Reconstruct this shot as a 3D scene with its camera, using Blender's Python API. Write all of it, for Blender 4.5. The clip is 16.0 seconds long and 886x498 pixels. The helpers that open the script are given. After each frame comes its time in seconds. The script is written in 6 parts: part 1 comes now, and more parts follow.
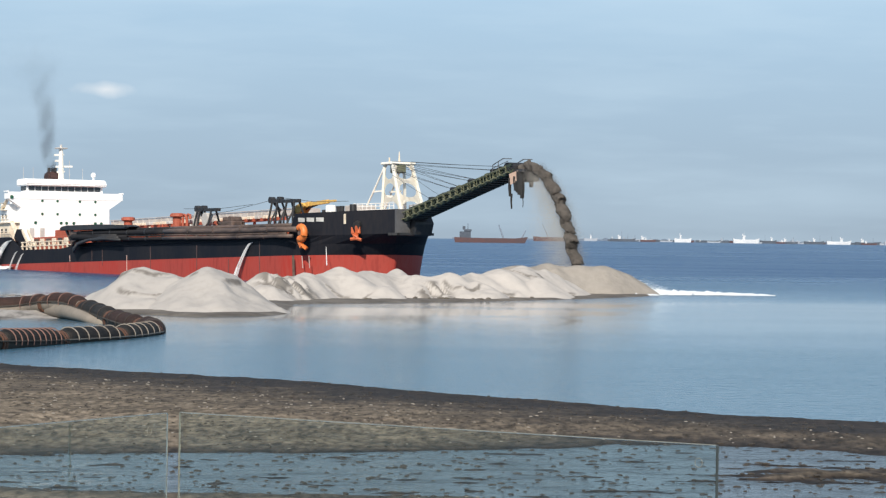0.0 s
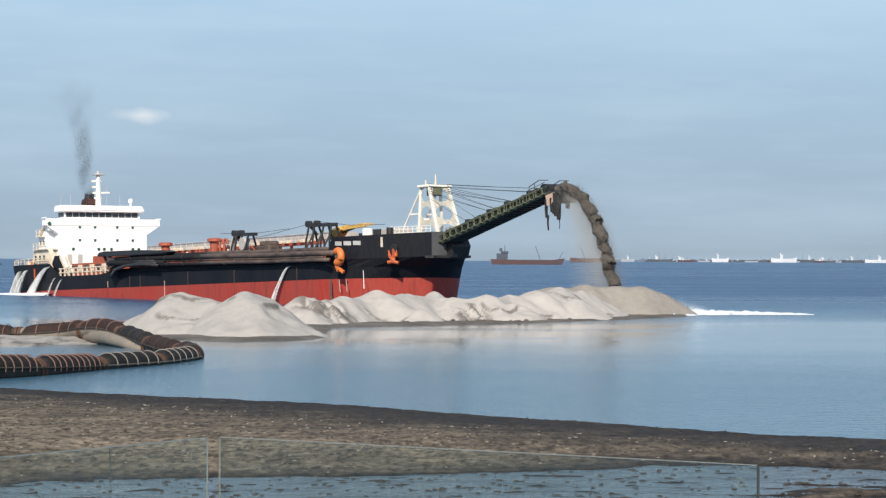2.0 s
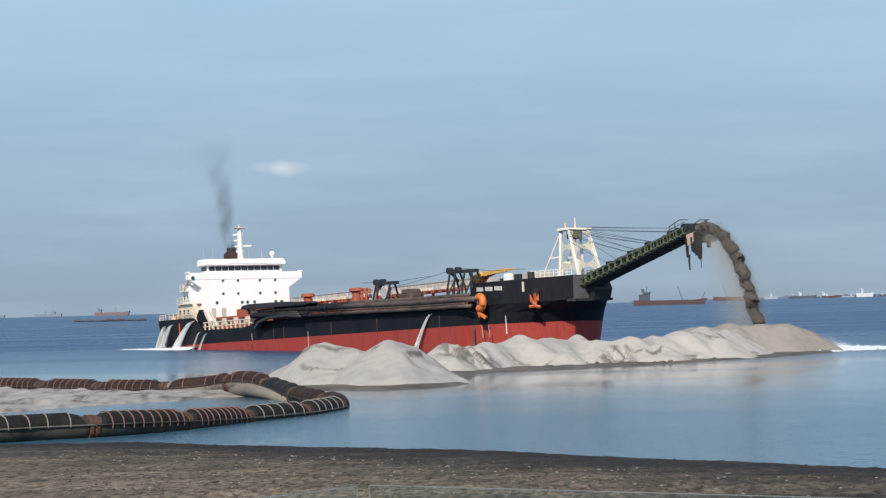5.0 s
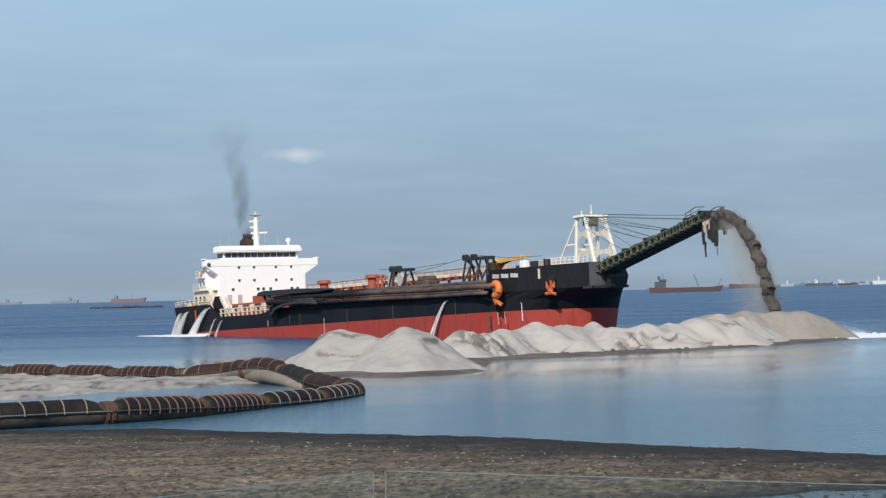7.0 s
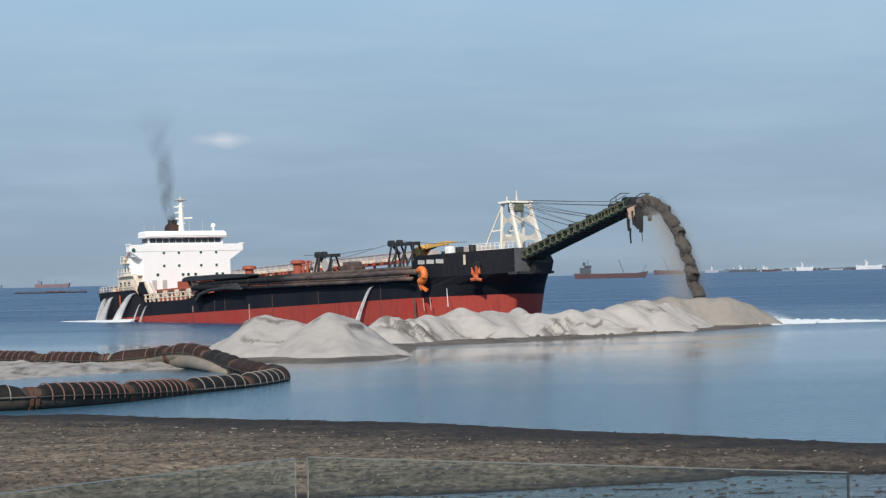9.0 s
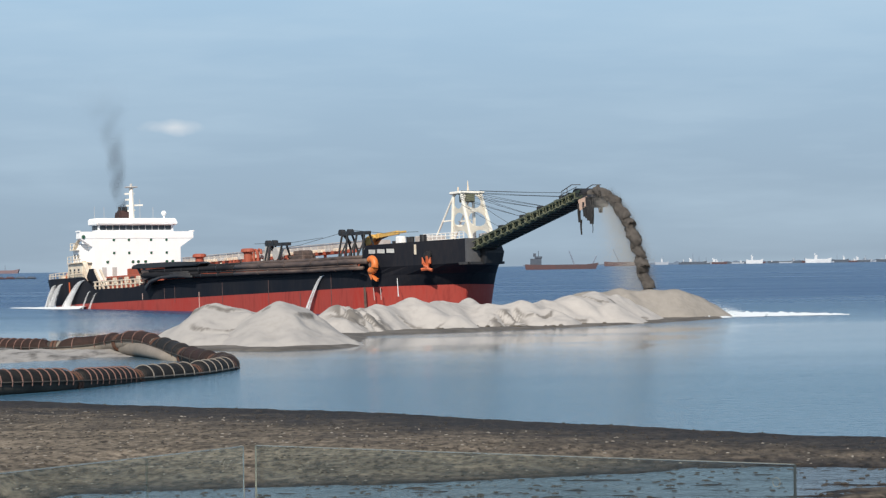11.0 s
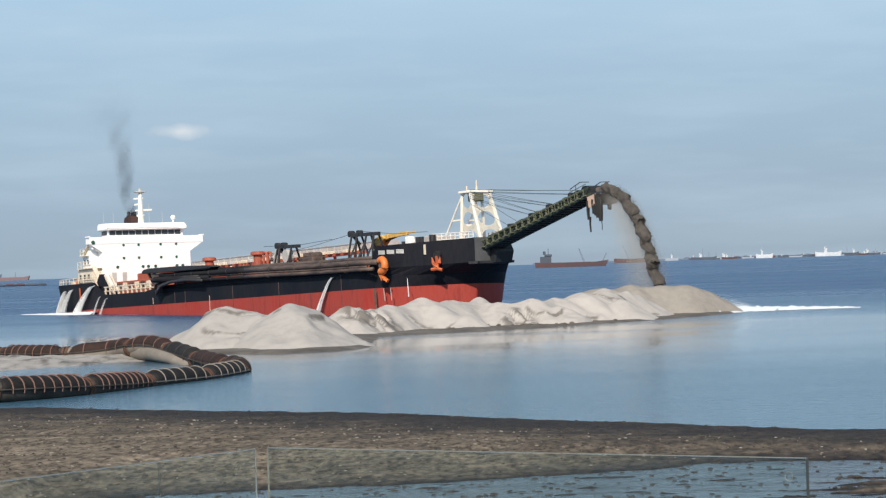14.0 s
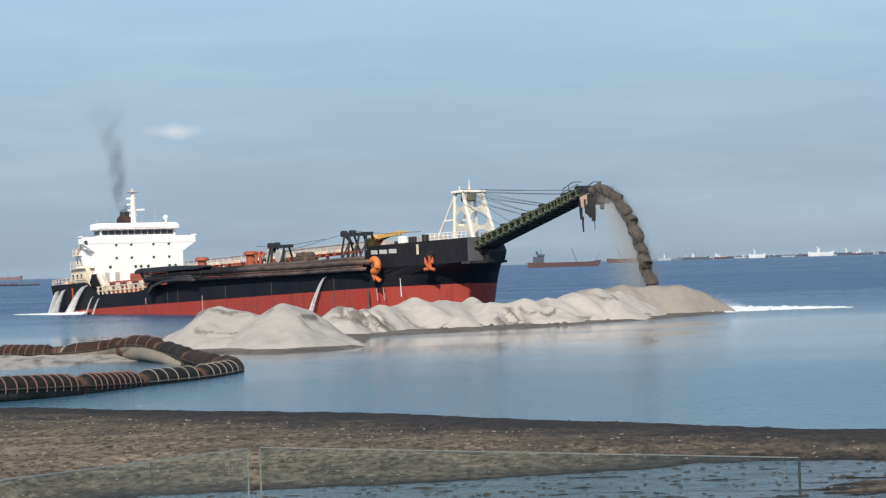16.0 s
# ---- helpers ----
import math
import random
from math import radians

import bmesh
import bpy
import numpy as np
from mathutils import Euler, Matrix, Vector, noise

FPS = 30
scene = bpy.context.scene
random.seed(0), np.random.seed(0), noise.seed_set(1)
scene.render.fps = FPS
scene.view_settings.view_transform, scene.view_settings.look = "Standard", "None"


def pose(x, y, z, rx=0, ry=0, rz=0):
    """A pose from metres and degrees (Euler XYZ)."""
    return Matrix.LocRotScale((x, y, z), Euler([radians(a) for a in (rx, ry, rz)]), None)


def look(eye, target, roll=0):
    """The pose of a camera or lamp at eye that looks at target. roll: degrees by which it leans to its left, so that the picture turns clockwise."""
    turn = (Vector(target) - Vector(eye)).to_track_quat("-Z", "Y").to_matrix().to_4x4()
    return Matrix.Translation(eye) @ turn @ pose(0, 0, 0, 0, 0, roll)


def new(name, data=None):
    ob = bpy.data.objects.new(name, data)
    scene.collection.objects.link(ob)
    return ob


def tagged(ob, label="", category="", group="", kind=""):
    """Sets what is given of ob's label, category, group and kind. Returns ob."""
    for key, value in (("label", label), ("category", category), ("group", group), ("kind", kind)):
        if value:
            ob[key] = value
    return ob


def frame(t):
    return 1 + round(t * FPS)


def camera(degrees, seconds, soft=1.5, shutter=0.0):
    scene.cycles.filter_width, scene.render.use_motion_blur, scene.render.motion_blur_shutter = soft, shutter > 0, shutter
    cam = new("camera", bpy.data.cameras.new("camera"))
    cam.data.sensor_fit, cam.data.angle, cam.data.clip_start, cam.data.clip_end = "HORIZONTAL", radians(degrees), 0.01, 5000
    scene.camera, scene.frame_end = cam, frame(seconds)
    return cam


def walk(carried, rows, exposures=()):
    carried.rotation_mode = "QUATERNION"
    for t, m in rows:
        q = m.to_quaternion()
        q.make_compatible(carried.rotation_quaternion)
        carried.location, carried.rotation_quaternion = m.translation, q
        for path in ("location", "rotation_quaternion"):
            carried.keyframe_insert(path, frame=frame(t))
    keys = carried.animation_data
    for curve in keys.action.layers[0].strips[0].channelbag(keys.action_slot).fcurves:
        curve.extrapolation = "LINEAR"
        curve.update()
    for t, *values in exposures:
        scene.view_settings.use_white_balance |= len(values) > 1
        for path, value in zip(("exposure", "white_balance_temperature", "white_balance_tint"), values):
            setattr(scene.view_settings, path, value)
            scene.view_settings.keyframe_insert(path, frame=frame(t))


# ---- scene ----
# ======== camera: a phone zoomed in, turned by hand on a terrace ========
EYE = 6.0
cam = camera(20.2, 16.0, soft=1.3)
TURNS = [  # seconds, yaw, pitch, roll
    (0.0, 0.0000, -0.3086, 0.8435),
    (0.5, 0.3295, -0.2715, 0.9484),
    (1.0, -0.1354, -0.4967, 1.1507),
    (1.5, -0.0820, -0.1914, 0.8299),
    (2.0, 0.8569, 0.1988, 0.2677),
    (2.5, 1.9035, 0.5779, 0.0587),
    (3.0, 2.2567, 0.8342, 0.0360),
    (3.5, 3.6730, 0.5861, -0.2383),
    (4.0, 5.1146, 0.5758, -1.2396),
    (4.5, 4.5679, 0.9971, -1.4983),
    (4.7, 4.1078, 1.2673, -1.4422),
    (6.8, 4.2444, 1.0993, -1.1994),
    (7.0, 4.4657, 0.9743, -1.3543),
    (7.5, 4.5611, 1.0561, -1.3518),
    (8.0, 3.9955, 1.0869, -1.5860),
    (8.5, 3.2077, 0.9217, -1.6072),
    (9.0, 2.7586, 0.6083, -1.2689),
    (9.5, 2.2920, 0.4283, -0.7145),
    (10.0, 2.1472, 0.5122, -0.6052),
    (12.3, 1.0063, 0.1208, -0.9569),
    (12.5, 1.3074, 0.2072, -1.0465),
    (13.0, 1.4482, 0.2857, -1.2443),
    (13.5, 1.7897, 0.3102, -1.4618),
    (14.0, 1.8505, 0.3521, -1.7064),
    (14.5, 1.2893, 0.2761, -1.6292),
    (15.0, 0.9910, 0.2561, -1.5533),
    (15.5, 1.2763, 0.3340, -1.6824),
    (16.0, 1.6840, 0.3456, -1.7062),
]
SWAY = [(0.0, 0.0, 0.0), (2.0, -0.002, 0.0), (3.5, -0.006, 0.0), (7.0, -0.007, -0.004), (8.0, -0.002, -0.003), (9.0, 0.0, -0.003), (12.5, 0.0015, -0.005), (14.5, 0.0035, -0.004), (16.0, 0.004, -0.005)]  # seconds, metres aside, metres up


def sway(t, k):
    for a, b in zip(SWAY, SWAY[1:]):
        if t <= b[0]:
            return a[k] + (b[k] - a[k]) * (t - a[0]) / (b[0] - a[0])


walk(cam, [(t, pose(sway(t, 1), 0, EYE + sway(t, 2), 90 + pitch, 0, yaw) @ pose(0, 0, 0, 0, 0, roll)) for t, yaw, pitch, roll in TURNS],
     [(0.0, 0.14, 6720, 10), (1.5, 0.12, 6700, 10), (2.0, 0.08, 6680, 10), (2.5, -0.03, 6640, 10), (3.0, -0.09, 6600, 10), (3.5, -0.08, 6580, 10), (7.0, -0.2, 6450, 10), (9.0, -0.22, 6450, 10), (10.0, -0.2, 6500, 10),
      (12.5, 0.12, 6720, 10), (14.5, -0.03, 6720, 10), (16.0, -0.05, 6700, 10)])

# ======== light ========
HAZE, VEIL = (0.295, 0.385, 0.48), (0.38, 0.565, 0.75)
SUN_EL, SUN_AZ = radians(38), radians(190)      # azimuth clockwise from +y
world = bpy.data.worlds.new("world")
scene.world = world
world.use_nodes = True
wn, wl = world.node_tree.nodes, world.node_tree.links
wn.clear()
sky = wn.new("ShaderNodeTexSky")
sky.sky_type, sky.sun_disc = "NISHITA", False
sky.sun_elevation, sky.sun_rotation = SUN_EL, SUN_AZ
sky.air_density, sky.dust_density, sky.ozone_density = 1.0, 0.8, 3.0
w_out, w_bg = wn.new("ShaderNodeOutputWorld"), wn.new("ShaderNodeBackground")
w_bg.inputs["Strength"].default_value = 0.11
w_tc = wn.new("ShaderNodeTexCoord")
w_sep = wn.new("ShaderNodeSeparateXYZ")
wl.new(w_tc.outputs["Generated"], w_sep.inputs[0])
# bright humid haze over the sea, greyer at the horizon, giving way to the clear sky higher up
w_haze = wn.new("ShaderNodeValToRGB")
he = w_haze.color_ramp.elements
he[0].position, he[0].color = 0.0, (HAZE[0], HAZE[1], HAZE[2], 1)
he[1].position, he[1].color = 1.0, (VEIL[0], VEIL[1], VEIL[2], 1)
w_low = wn.new("ShaderNodeMapRange")
w_low.inputs["From Min"].default_value, w_low.inputs["From Max"].default_value = 0.0, 0.12
w_high = wn.new("ShaderNodeMapRange")
w_high.inputs["From Min"].default_value, w_high.inputs["From Max"].default_value = 0.1, 0.6
w_gain = wn.new("ShaderNodeVectorMath")
w_gain.operation = "SCALE"
w_gain.inputs["Scale"].default_value = 10.0
w_sky = wn.new("ShaderNodeMixRGB")
wl.new(w_sep.outputs["Z"], w_low.inputs["Value"])
wl.new(w_sep.outputs["Z"], w_high.inputs["Value"])
wl.new(w_low.outputs[0], w_haze.inputs["Fac"])
wl.new(w_haze.outputs["Color"], w_gain.inputs[0])
wl.new(w_high.outputs[0], w_sky.inputs["Fac"])
wl.new(w_gain.outputs[0], w_sky.inputs["Color1"])
wl.new(sky.outputs["Color"], w_sky.inputs["Color2"])
# thin wisps of cloud at two sizes
w_mix = None
last = w_sky.outputs["Color"]
for scale, size, lo, hi, most in (((4.0, 4.0, 26.0), 1.3, 0.45, 0.85, 0.5), ((9.0, 9.0, 60.0), 2.2, 0.5, 0.9, 0.25)):
    w_map, w_noise, w_ramp, w_mix = (wn.new("ShaderNode" + k) for k in ("Mapping", "TexNoise", "MapRange", "MixRGB"))
    w_map.inputs["Scale"].default_value = scale
    w_noise.inputs["Scale"].default_value, w_noise.inputs["Detail"].default_value = size, 6.0
    w_ramp.inputs["From Min"].default_value, w_ramp.inputs["From Max"].default_value = lo, hi
    w_ramp.inputs["To Max"].default_value = most
    w_mix.inputs["Color2"].default_value = (5.0, 6.5, 7.8, 1)
    wl.new(w_tc.outputs["Generated"], w_map.inputs["Vector"])
    wl.new(w_map.outputs["Vector"], w_noise.inputs["Vector"])
    wl.new(w_noise.outputs["Fac"], w_ramp.inputs["Value"])
    wl.new(w_ramp.outputs[0], w_mix.inputs["Fac"])
    wl.new(last, w_mix.inputs["Color1"])
    last = w_mix.outputs["Color"]
# one small bright cloud low over the ship
w_off, w_len, w_cl, w_puff, w_one = (wn.new("ShaderNode" + k) for k in ("VectorMath", "VectorMath", "MapRange", "TexNoise", "MixRGB"))
w_off.operation, w_len.operation = "MULTIPLY_ADD", "LENGTH"
w_off.inputs[1].default_value = (62.0, 0.0, 250.0)
w_off.inputs[2].default_value = (0.135 * 62.0, 0.0, -0.0562 * 250.0)
w_add = wn.new("ShaderNodeMath")
w_add.operation = "MULTIPLY_ADD"
w_add.inputs[1].default_value = 1.6
w_puff.inputs["Scale"].default_value, w_puff.inputs["Detail"].default_value = 60.0, 5.0
w_cl.inputs["From Min"].default_value, w_cl.inputs["From Max"].default_value = 1.7, 0.5
w_cl.inputs["To Max"].default_value = 0.9
w_front = wn.new("ShaderNodeMath")
w_front.operation = "GREATER_THAN"
w_front.inputs[1].default_value = 0.0
w_both = wn.new("ShaderNodeMath")
w_both.operation = "MULTIPLY"
w_one.inputs["Color2"].default_value = (7.2, 7.6, 8.0, 1)
wl.new(w_tc.outputs["Generated"], w_off.inputs[0])
wl.new(w_off.outputs[0], w_len.inputs[0])
wl.new(w_tc.outputs["Generated"], w_puff.inputs["Vector"])
wl.new(w_puff.outputs["Fac"], w_add.inputs[0])
wl.new(w_len.outputs["Value"], w_add.inputs[2])
wl.new(w_add.outputs[0], w_cl.inputs["Value"])
wl.new(w_sep.outputs["Y"], w_front.inputs[0])
wl.new(w_cl.outputs[0], w_both.inputs[0])
wl.new(w_front.outputs[0], w_both.inputs[1])
wl.new(w_both.outputs[0], w_one.inputs["Fac"])
wl.new(last, w_one.inputs["Color1"])
wl.new(w_one.outputs["Color"], w_bg.inputs["Color"])
wl.new(w_bg.outputs["Background"], w_out.inputs["Surface"])
sun = new("sun", bpy.data.lights.new("sun", "SUN"))
sun.data.energy, sun.data.angle, sun.data.color = 4.9, radians(0.6), (1.0, 0.93, 0.82)
sun_way = Vector((math.sin(SUN_AZ) * math.cos(SUN_EL), math.cos(SUN_AZ) * math.cos(SUN_EL), math.sin(SUN_EL)))
sun.matrix_world = look(sun_way * 50, (0, 0, 0))

# ======== materials ========
def material(name, base, other=None, rough=0.6, metal=0.0, grain=8.0, stain=0.6, bump=0.0, amount=0.7, stretch=(1, 1, 1), spec=0.5, third=None, bump_scale=None):
    """Two colours mixed by broad stains and fine grain, with a fine relief."""
    m = bpy.data.materials.new(name)
    m.use_nodes = True
    n, l = m.node_tree.nodes, m.node_tree.links
    b = n["Principled BSDF"]
    other = other or tuple(c * 0.7 for c in base)
    tc, mp = n.new("ShaderNodeTexCoord"), n.new("ShaderNodeMapping")
    mp.inputs["Scale"].default_value = stretch
    l.new(tc.outputs["Object"], mp.inputs["Vector"])
    broad, fine = n.new("ShaderNodeTexNoise"), n.new("ShaderNodeTexNoise")
    broad.inputs["Scale"].default_value, broad.inputs["Detail"].default_value = stain, 6.0
    fine.inputs["Scale"].default_value, fine.inputs["Detail"].default_value = grain, 8.0
    ramp = n.new("ShaderNodeValToRGB")
    ramp.color_ramp.elements[0].position, ramp.color_ramp.elements[1].position = 0.38, 0.64
    mixed = n.new("ShaderNodeMath")
    mixed.operation = "MULTIPLY_ADD"
    mixed.inputs[1].default_value = 0.5
    add = n.new("ShaderNodeMath")
    add.operation = "MULTIPLY"
    add.inputs[1].default_value = 0.5
    for q in (broad, fine):
        l.new(mp.outputs["Vector"], q.inputs["Vector"])
    l.new(fine.outputs["Fac"], add.inputs[0])
    l.new(broad.outputs["Fac"], mixed.inputs[0])
    l.new(add.outputs[0], mixed.inputs[2])
    l.new(mixed.outputs[0], ramp.inputs["Fac"])
    e = ramp.color_ramp.elements
    e[0].color = (*base, 1)
    e[1].color = (*[a + (c - a) * amount for a, c in zip(base, other)], 1)
    if third:
        k = e.new(0.52)
        k.color = (*third, 1)
    l.new(ramp.outputs["Color"], b.inputs["Base Color"])
    b.inputs["Roughness"].default_value, b.inputs["Metallic"].default_value = rough, metal
    b.inputs["Specular IOR Level"].default_value = spec
    if bump:
        bp = n.new("ShaderNodeBump")
        bp.inputs["Strength"].default_value, bp.inputs["Distance"].default_value = 1.0, bump
        if bump_scale:
            rel = n.new("ShaderNodeTexNoise")
            rel.inputs["Scale"].default_value, rel.inputs["Detail"].default_value = bump_scale, 8.0
            l.new(mp.outputs["Vector"], rel.inputs["Vector"])
            l.new(rel.outputs["Fac"], bp.inputs["Height"])
        else:
            l.new(fine.outputs["Fac"], bp.inputs["Height"])
        l.new(bp.outputs["Normal"], b.inputs["Normal"])
    return m


M_BLACK = material("black_hull_paint", (0.006, 0.008, 0.014), (0.02, 0.018, 0.02), 0.68, spec=0.2, grain=3, stain=0.25, stretch=(1, 1, 0.25))
M_RED = material("red_antifouling", (0.36, 0.037, 0.026), (0.23, 0.035, 0.027), 0.62, grain=2.5, stain=0.14, stretch=(1, 1, 0.2), third=(0.36, 0.055, 0.04), spec=0.3)
M_WHITE = material("white_ship_paint", (0.93, 0.93, 0.92), (0.85, 0.83, 0.78), 0.5, grain=3, stain=0.4, amount=0.4, stretch=(1, 1, 0.3))
M_TOWER = material("cream_tower_paint", (0.9, 0.87, 0.78), (0.82, 0.74, 0.6), 0.5, grain=2, stain=0.5, amount=0.5)
M_CREAM = material("cream_ship_paint", (0.76, 0.69, 0.56), (0.52, 0.38, 0.27), 0.55, grain=2, stain=0.5)
M_GREYW = material("weathered_grey_paint", (0.52, 0.51, 0.49), (0.34, 0.3, 0.27), 0.6, grain=4)
M_GREYD = material("worn_dark_grey_paint", (0.1, 0.1, 0.105), (0.06, 0.06, 0.065), 0.6, grain=3)
M_OXIDE = material("red_oxide_deck_paint", (0.4, 0.09, 0.05), (0.24, 0.07, 0.04), 0.65, grain=2)
M_SOOT = material("sooty_brown_paint", (0.07, 0.03, 0.025), (0.025, 0.02, 0.02), 0.7, grain=3)
M_ORANGE = material("orange_paint", (0.75, 0.2, 0.04), (0.5, 0.13, 0.04), 0.5, grain=2)
M_ANCHOR = material("rusty_orange_anchor_paint", (0.55, 0.12, 0.04), (0.33, 0.08, 0.04), 0.6, grain=2)
M_YELLOW = material("yellow_crane_paint", (0.72, 0.46, 0.13), (0.52, 0.3, 0.1), 0.5, grain=2)
M_PIPE = material("rusty_dark_pipe_steel", (0.04, 0.03, 0.027), (0.2, 0.135, 0.105), 0.6, grain=2.0, stain=0.3, stretch=(0.3, 1, 1))
M_BLACKPIPE = material("black_pipe_paint", (0.01, 0.011, 0.015), (0.04, 0.035, 0.032), 0.75, spec=0.15, grain=1.5, stain=0.2, stretch=(0.2, 1, 1), amount=0.6)
M_DARK = material("dark_machinery_steel", (0.014, 0.016, 0.02), (0.04, 0.035, 0.032), 0.55, grain=4)
M_GREEN = material("dark_green_boom_paint", (0.03, 0.045, 0.032), (0.07, 0.075, 0.045), 0.6, grain=2)
M_OLIVE = material("worn_olive_paint", (0.1, 0.11, 0.065), (0.2, 0.195, 0.13), 0.6, grain=2)
M_WINDOW = material("dark_window_glass", (0.03, 0.035, 0.04), (0.05, 0.055, 0.06), 0.12, grain=1)
M_PORT = material("green_porthole_glass", (0.02, 0.1, 0.05), (0.05, 0.09, 0.06), 0.15, grain=2)
M_WIRE = material("steel_wire", (0.08, 0.085, 0.09), None, 0.5, metal=0.5)
M_BAND = material("white_marking_paint", (0.8, 0.8, 0.78), (0.6, 0.58, 0.55), 0.6, grain=5)
M_RUBBER = material("torn_black_rubber", (0.008, 0.008, 0.009), (0.022, 0.02, 0.018), 0.7, grain=5)
M_PEACH = material("faded_chute_plate", (0.62, 0.42, 0.32), (0.45, 0.32, 0.25), 0.7, grain=3)
M_SAND = material("dry_pale_sand", (0.43, 0.404, 0.377), (0.37, 0.346, 0.322), 0.95, grain=1.6, stain=0.16, bump=0.03, amount=1.0, spec=0.1, bump_scale=1.8, third=(0.415, 0.389, 0.364))
# Greyer front heaps: damp tone, with cloud shade also put into the colour.
M_GREYSAND = material("damp_shaded_sand", (0.365, 0.347, 0.329), (0.318, 0.302, 0.286), 0.95, grain=1.6, stain=0.16, bump=0.02, amount=1.0, spec=0.1, bump_scale=1.8, third=(0.352, 0.335, 0.318))
M_FLAT = material("damp_sand_flat", (0.38, 0.358, 0.332), (0.1, 0.092, 0.082), 0.85, grain=1.2, stain=0.3, bump=0.05, amount=1.0, stretch=(1, 0.35, 1), spec=0.3, third=(0.3, 0.283, 0.263))
M_WETSAND = material("wet_grey_sand", (0.085, 0.074, 0.062), (0.2, 0.178, 0.152), 0.75, grain=0.9, stain=0.25, bump=0.08, spec=0.25)
M_FRESH = material("freshly_dumped_sand", (0.295, 0.271, 0.243), (0.225, 0.205, 0.18), 0.9, grain=1.5, stain=0.2, bump=0.1, spec=0.2)
M_STREAM = material("falling_wet_sand", (0.115, 0.103, 0.093), (0.06, 0.054, 0.049), 0.95, grain=2.5, stain=0.9, bump=0.12, spec=0.1)
M_DUST = material("sand_dust", (0.5, 0.47, 0.42), None, 1.0, grain=1)
M_SMOKE = material("funnel_soot", (0.07, 0.08, 0.095), None, 1.0, grain=1)
M_STREAK = material("lime_streak", (0.5, 0.4, 0.37), (0.35, 0.16, 0.13), 0.7, grain=4, stain=1.0)
M_FAINT = material("faint_rust_streak", (0.13, 0.085, 0.085), (0.05, 0.03, 0.03), 0.7, grain=3, stain=1.0)
M_JET = material("muddy_discharge_water", (0.82, 0.83, 0.83), (0.6, 0.6, 0.59), 0.6, grain=3, stain=0.8)
M_FOAM = material("white_water", (0.82, 0.85, 0.86), (0.7, 0.76, 0.8), 0.8, grain=3, stain=0.4)
M_FLOAT_BLACK = material("black_float_rubber", (0.012, 0.012, 0.012), (0.034, 0.029, 0.025), 0.7, grain=3, stain=0.8, spec=0.2)
M_FLOAT_BROWN = material("rust_brown_float_rubber", (0.042, 0.023, 0.019), (0.018, 0.014, 0.012), 0.75, grain=3, stain=0.8, spec=0.2)
M_FLANGE = material("rusted_flange", (0.12, 0.052, 0.03), (0.05, 0.03, 0.022), 0.8, grain=4)
M_HOSE = material("mud_stained_grey_pipe", (0.07, 0.062, 0.053), (0.025, 0.022, 0.02), 0.75, grain=2, stain=0.5, spec=0.25)
M_TAN = material("sand_caked_pipe", (0.23, 0.2, 0.168), (0.16, 0.14, 0.115), 0.85, grain=2, stain=0.6)
M_STRAP = material("pale_strap", (0.24, 0.22, 0.19), (0.13, 0.1, 0.08), 0.7, grain=6)
M_STRAP_RED = material("rusted_strap", (0.2, 0.11, 0.09), (0.13, 0.075, 0.06), 0.7, grain=6)
M_RAIL = material("dull_grey_rail", (0.13, 0.12, 0.105), (0.06, 0.053, 0.046), 0.7, grain=4)
M_STRAP_DARK = material("dark_strap", (0.05, 0.04, 0.036), (0.025, 0.02, 0.018), 0.7, grain=6)
M_SHELL = material("bleached_shells", (0.3, 0.275, 0.235), (0.17, 0.15, 0.128), 0.8, grain=3)
M_DEBRIS = material("dark_driftwood", (0.03, 0.027, 0.024), (0.06, 0.05, 0.04), 0.9, grain=3)
M_EDGE = material("polished_glass_edge", (0.17, 0.17, 0.14), (0.13, 0.135, 0.11), 0.5, grain=20)
M_EDGE_SIDE = material("dull_glass_edge", (0.1, 0.11, 0.09), (0.08, 0.085, 0.07), 0.6, grain=20)
M_EDGE_DARK = material("dark_glass_edge", (0.03, 0.04, 0.042), None, 0.3, grain=20)
M_TERRACE = material("terrace_concrete", (0.4, 0.39, 0.37), (0.3, 0.29, 0.28), 0.8, grain=6)
# Far tones: the haze over the sea is put into these base colours.
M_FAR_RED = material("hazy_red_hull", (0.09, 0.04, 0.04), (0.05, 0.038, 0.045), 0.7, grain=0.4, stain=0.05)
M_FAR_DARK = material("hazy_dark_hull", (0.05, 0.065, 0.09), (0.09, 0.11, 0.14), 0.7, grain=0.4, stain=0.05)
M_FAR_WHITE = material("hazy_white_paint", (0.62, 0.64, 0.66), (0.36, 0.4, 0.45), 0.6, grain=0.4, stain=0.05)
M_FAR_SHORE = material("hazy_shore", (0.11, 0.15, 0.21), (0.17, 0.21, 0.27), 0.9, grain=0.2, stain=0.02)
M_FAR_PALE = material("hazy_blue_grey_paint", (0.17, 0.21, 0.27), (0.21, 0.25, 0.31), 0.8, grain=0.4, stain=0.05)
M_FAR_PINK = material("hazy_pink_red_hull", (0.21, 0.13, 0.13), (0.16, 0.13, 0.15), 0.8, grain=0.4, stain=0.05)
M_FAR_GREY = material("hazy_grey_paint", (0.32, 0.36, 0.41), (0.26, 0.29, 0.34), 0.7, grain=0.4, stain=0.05)


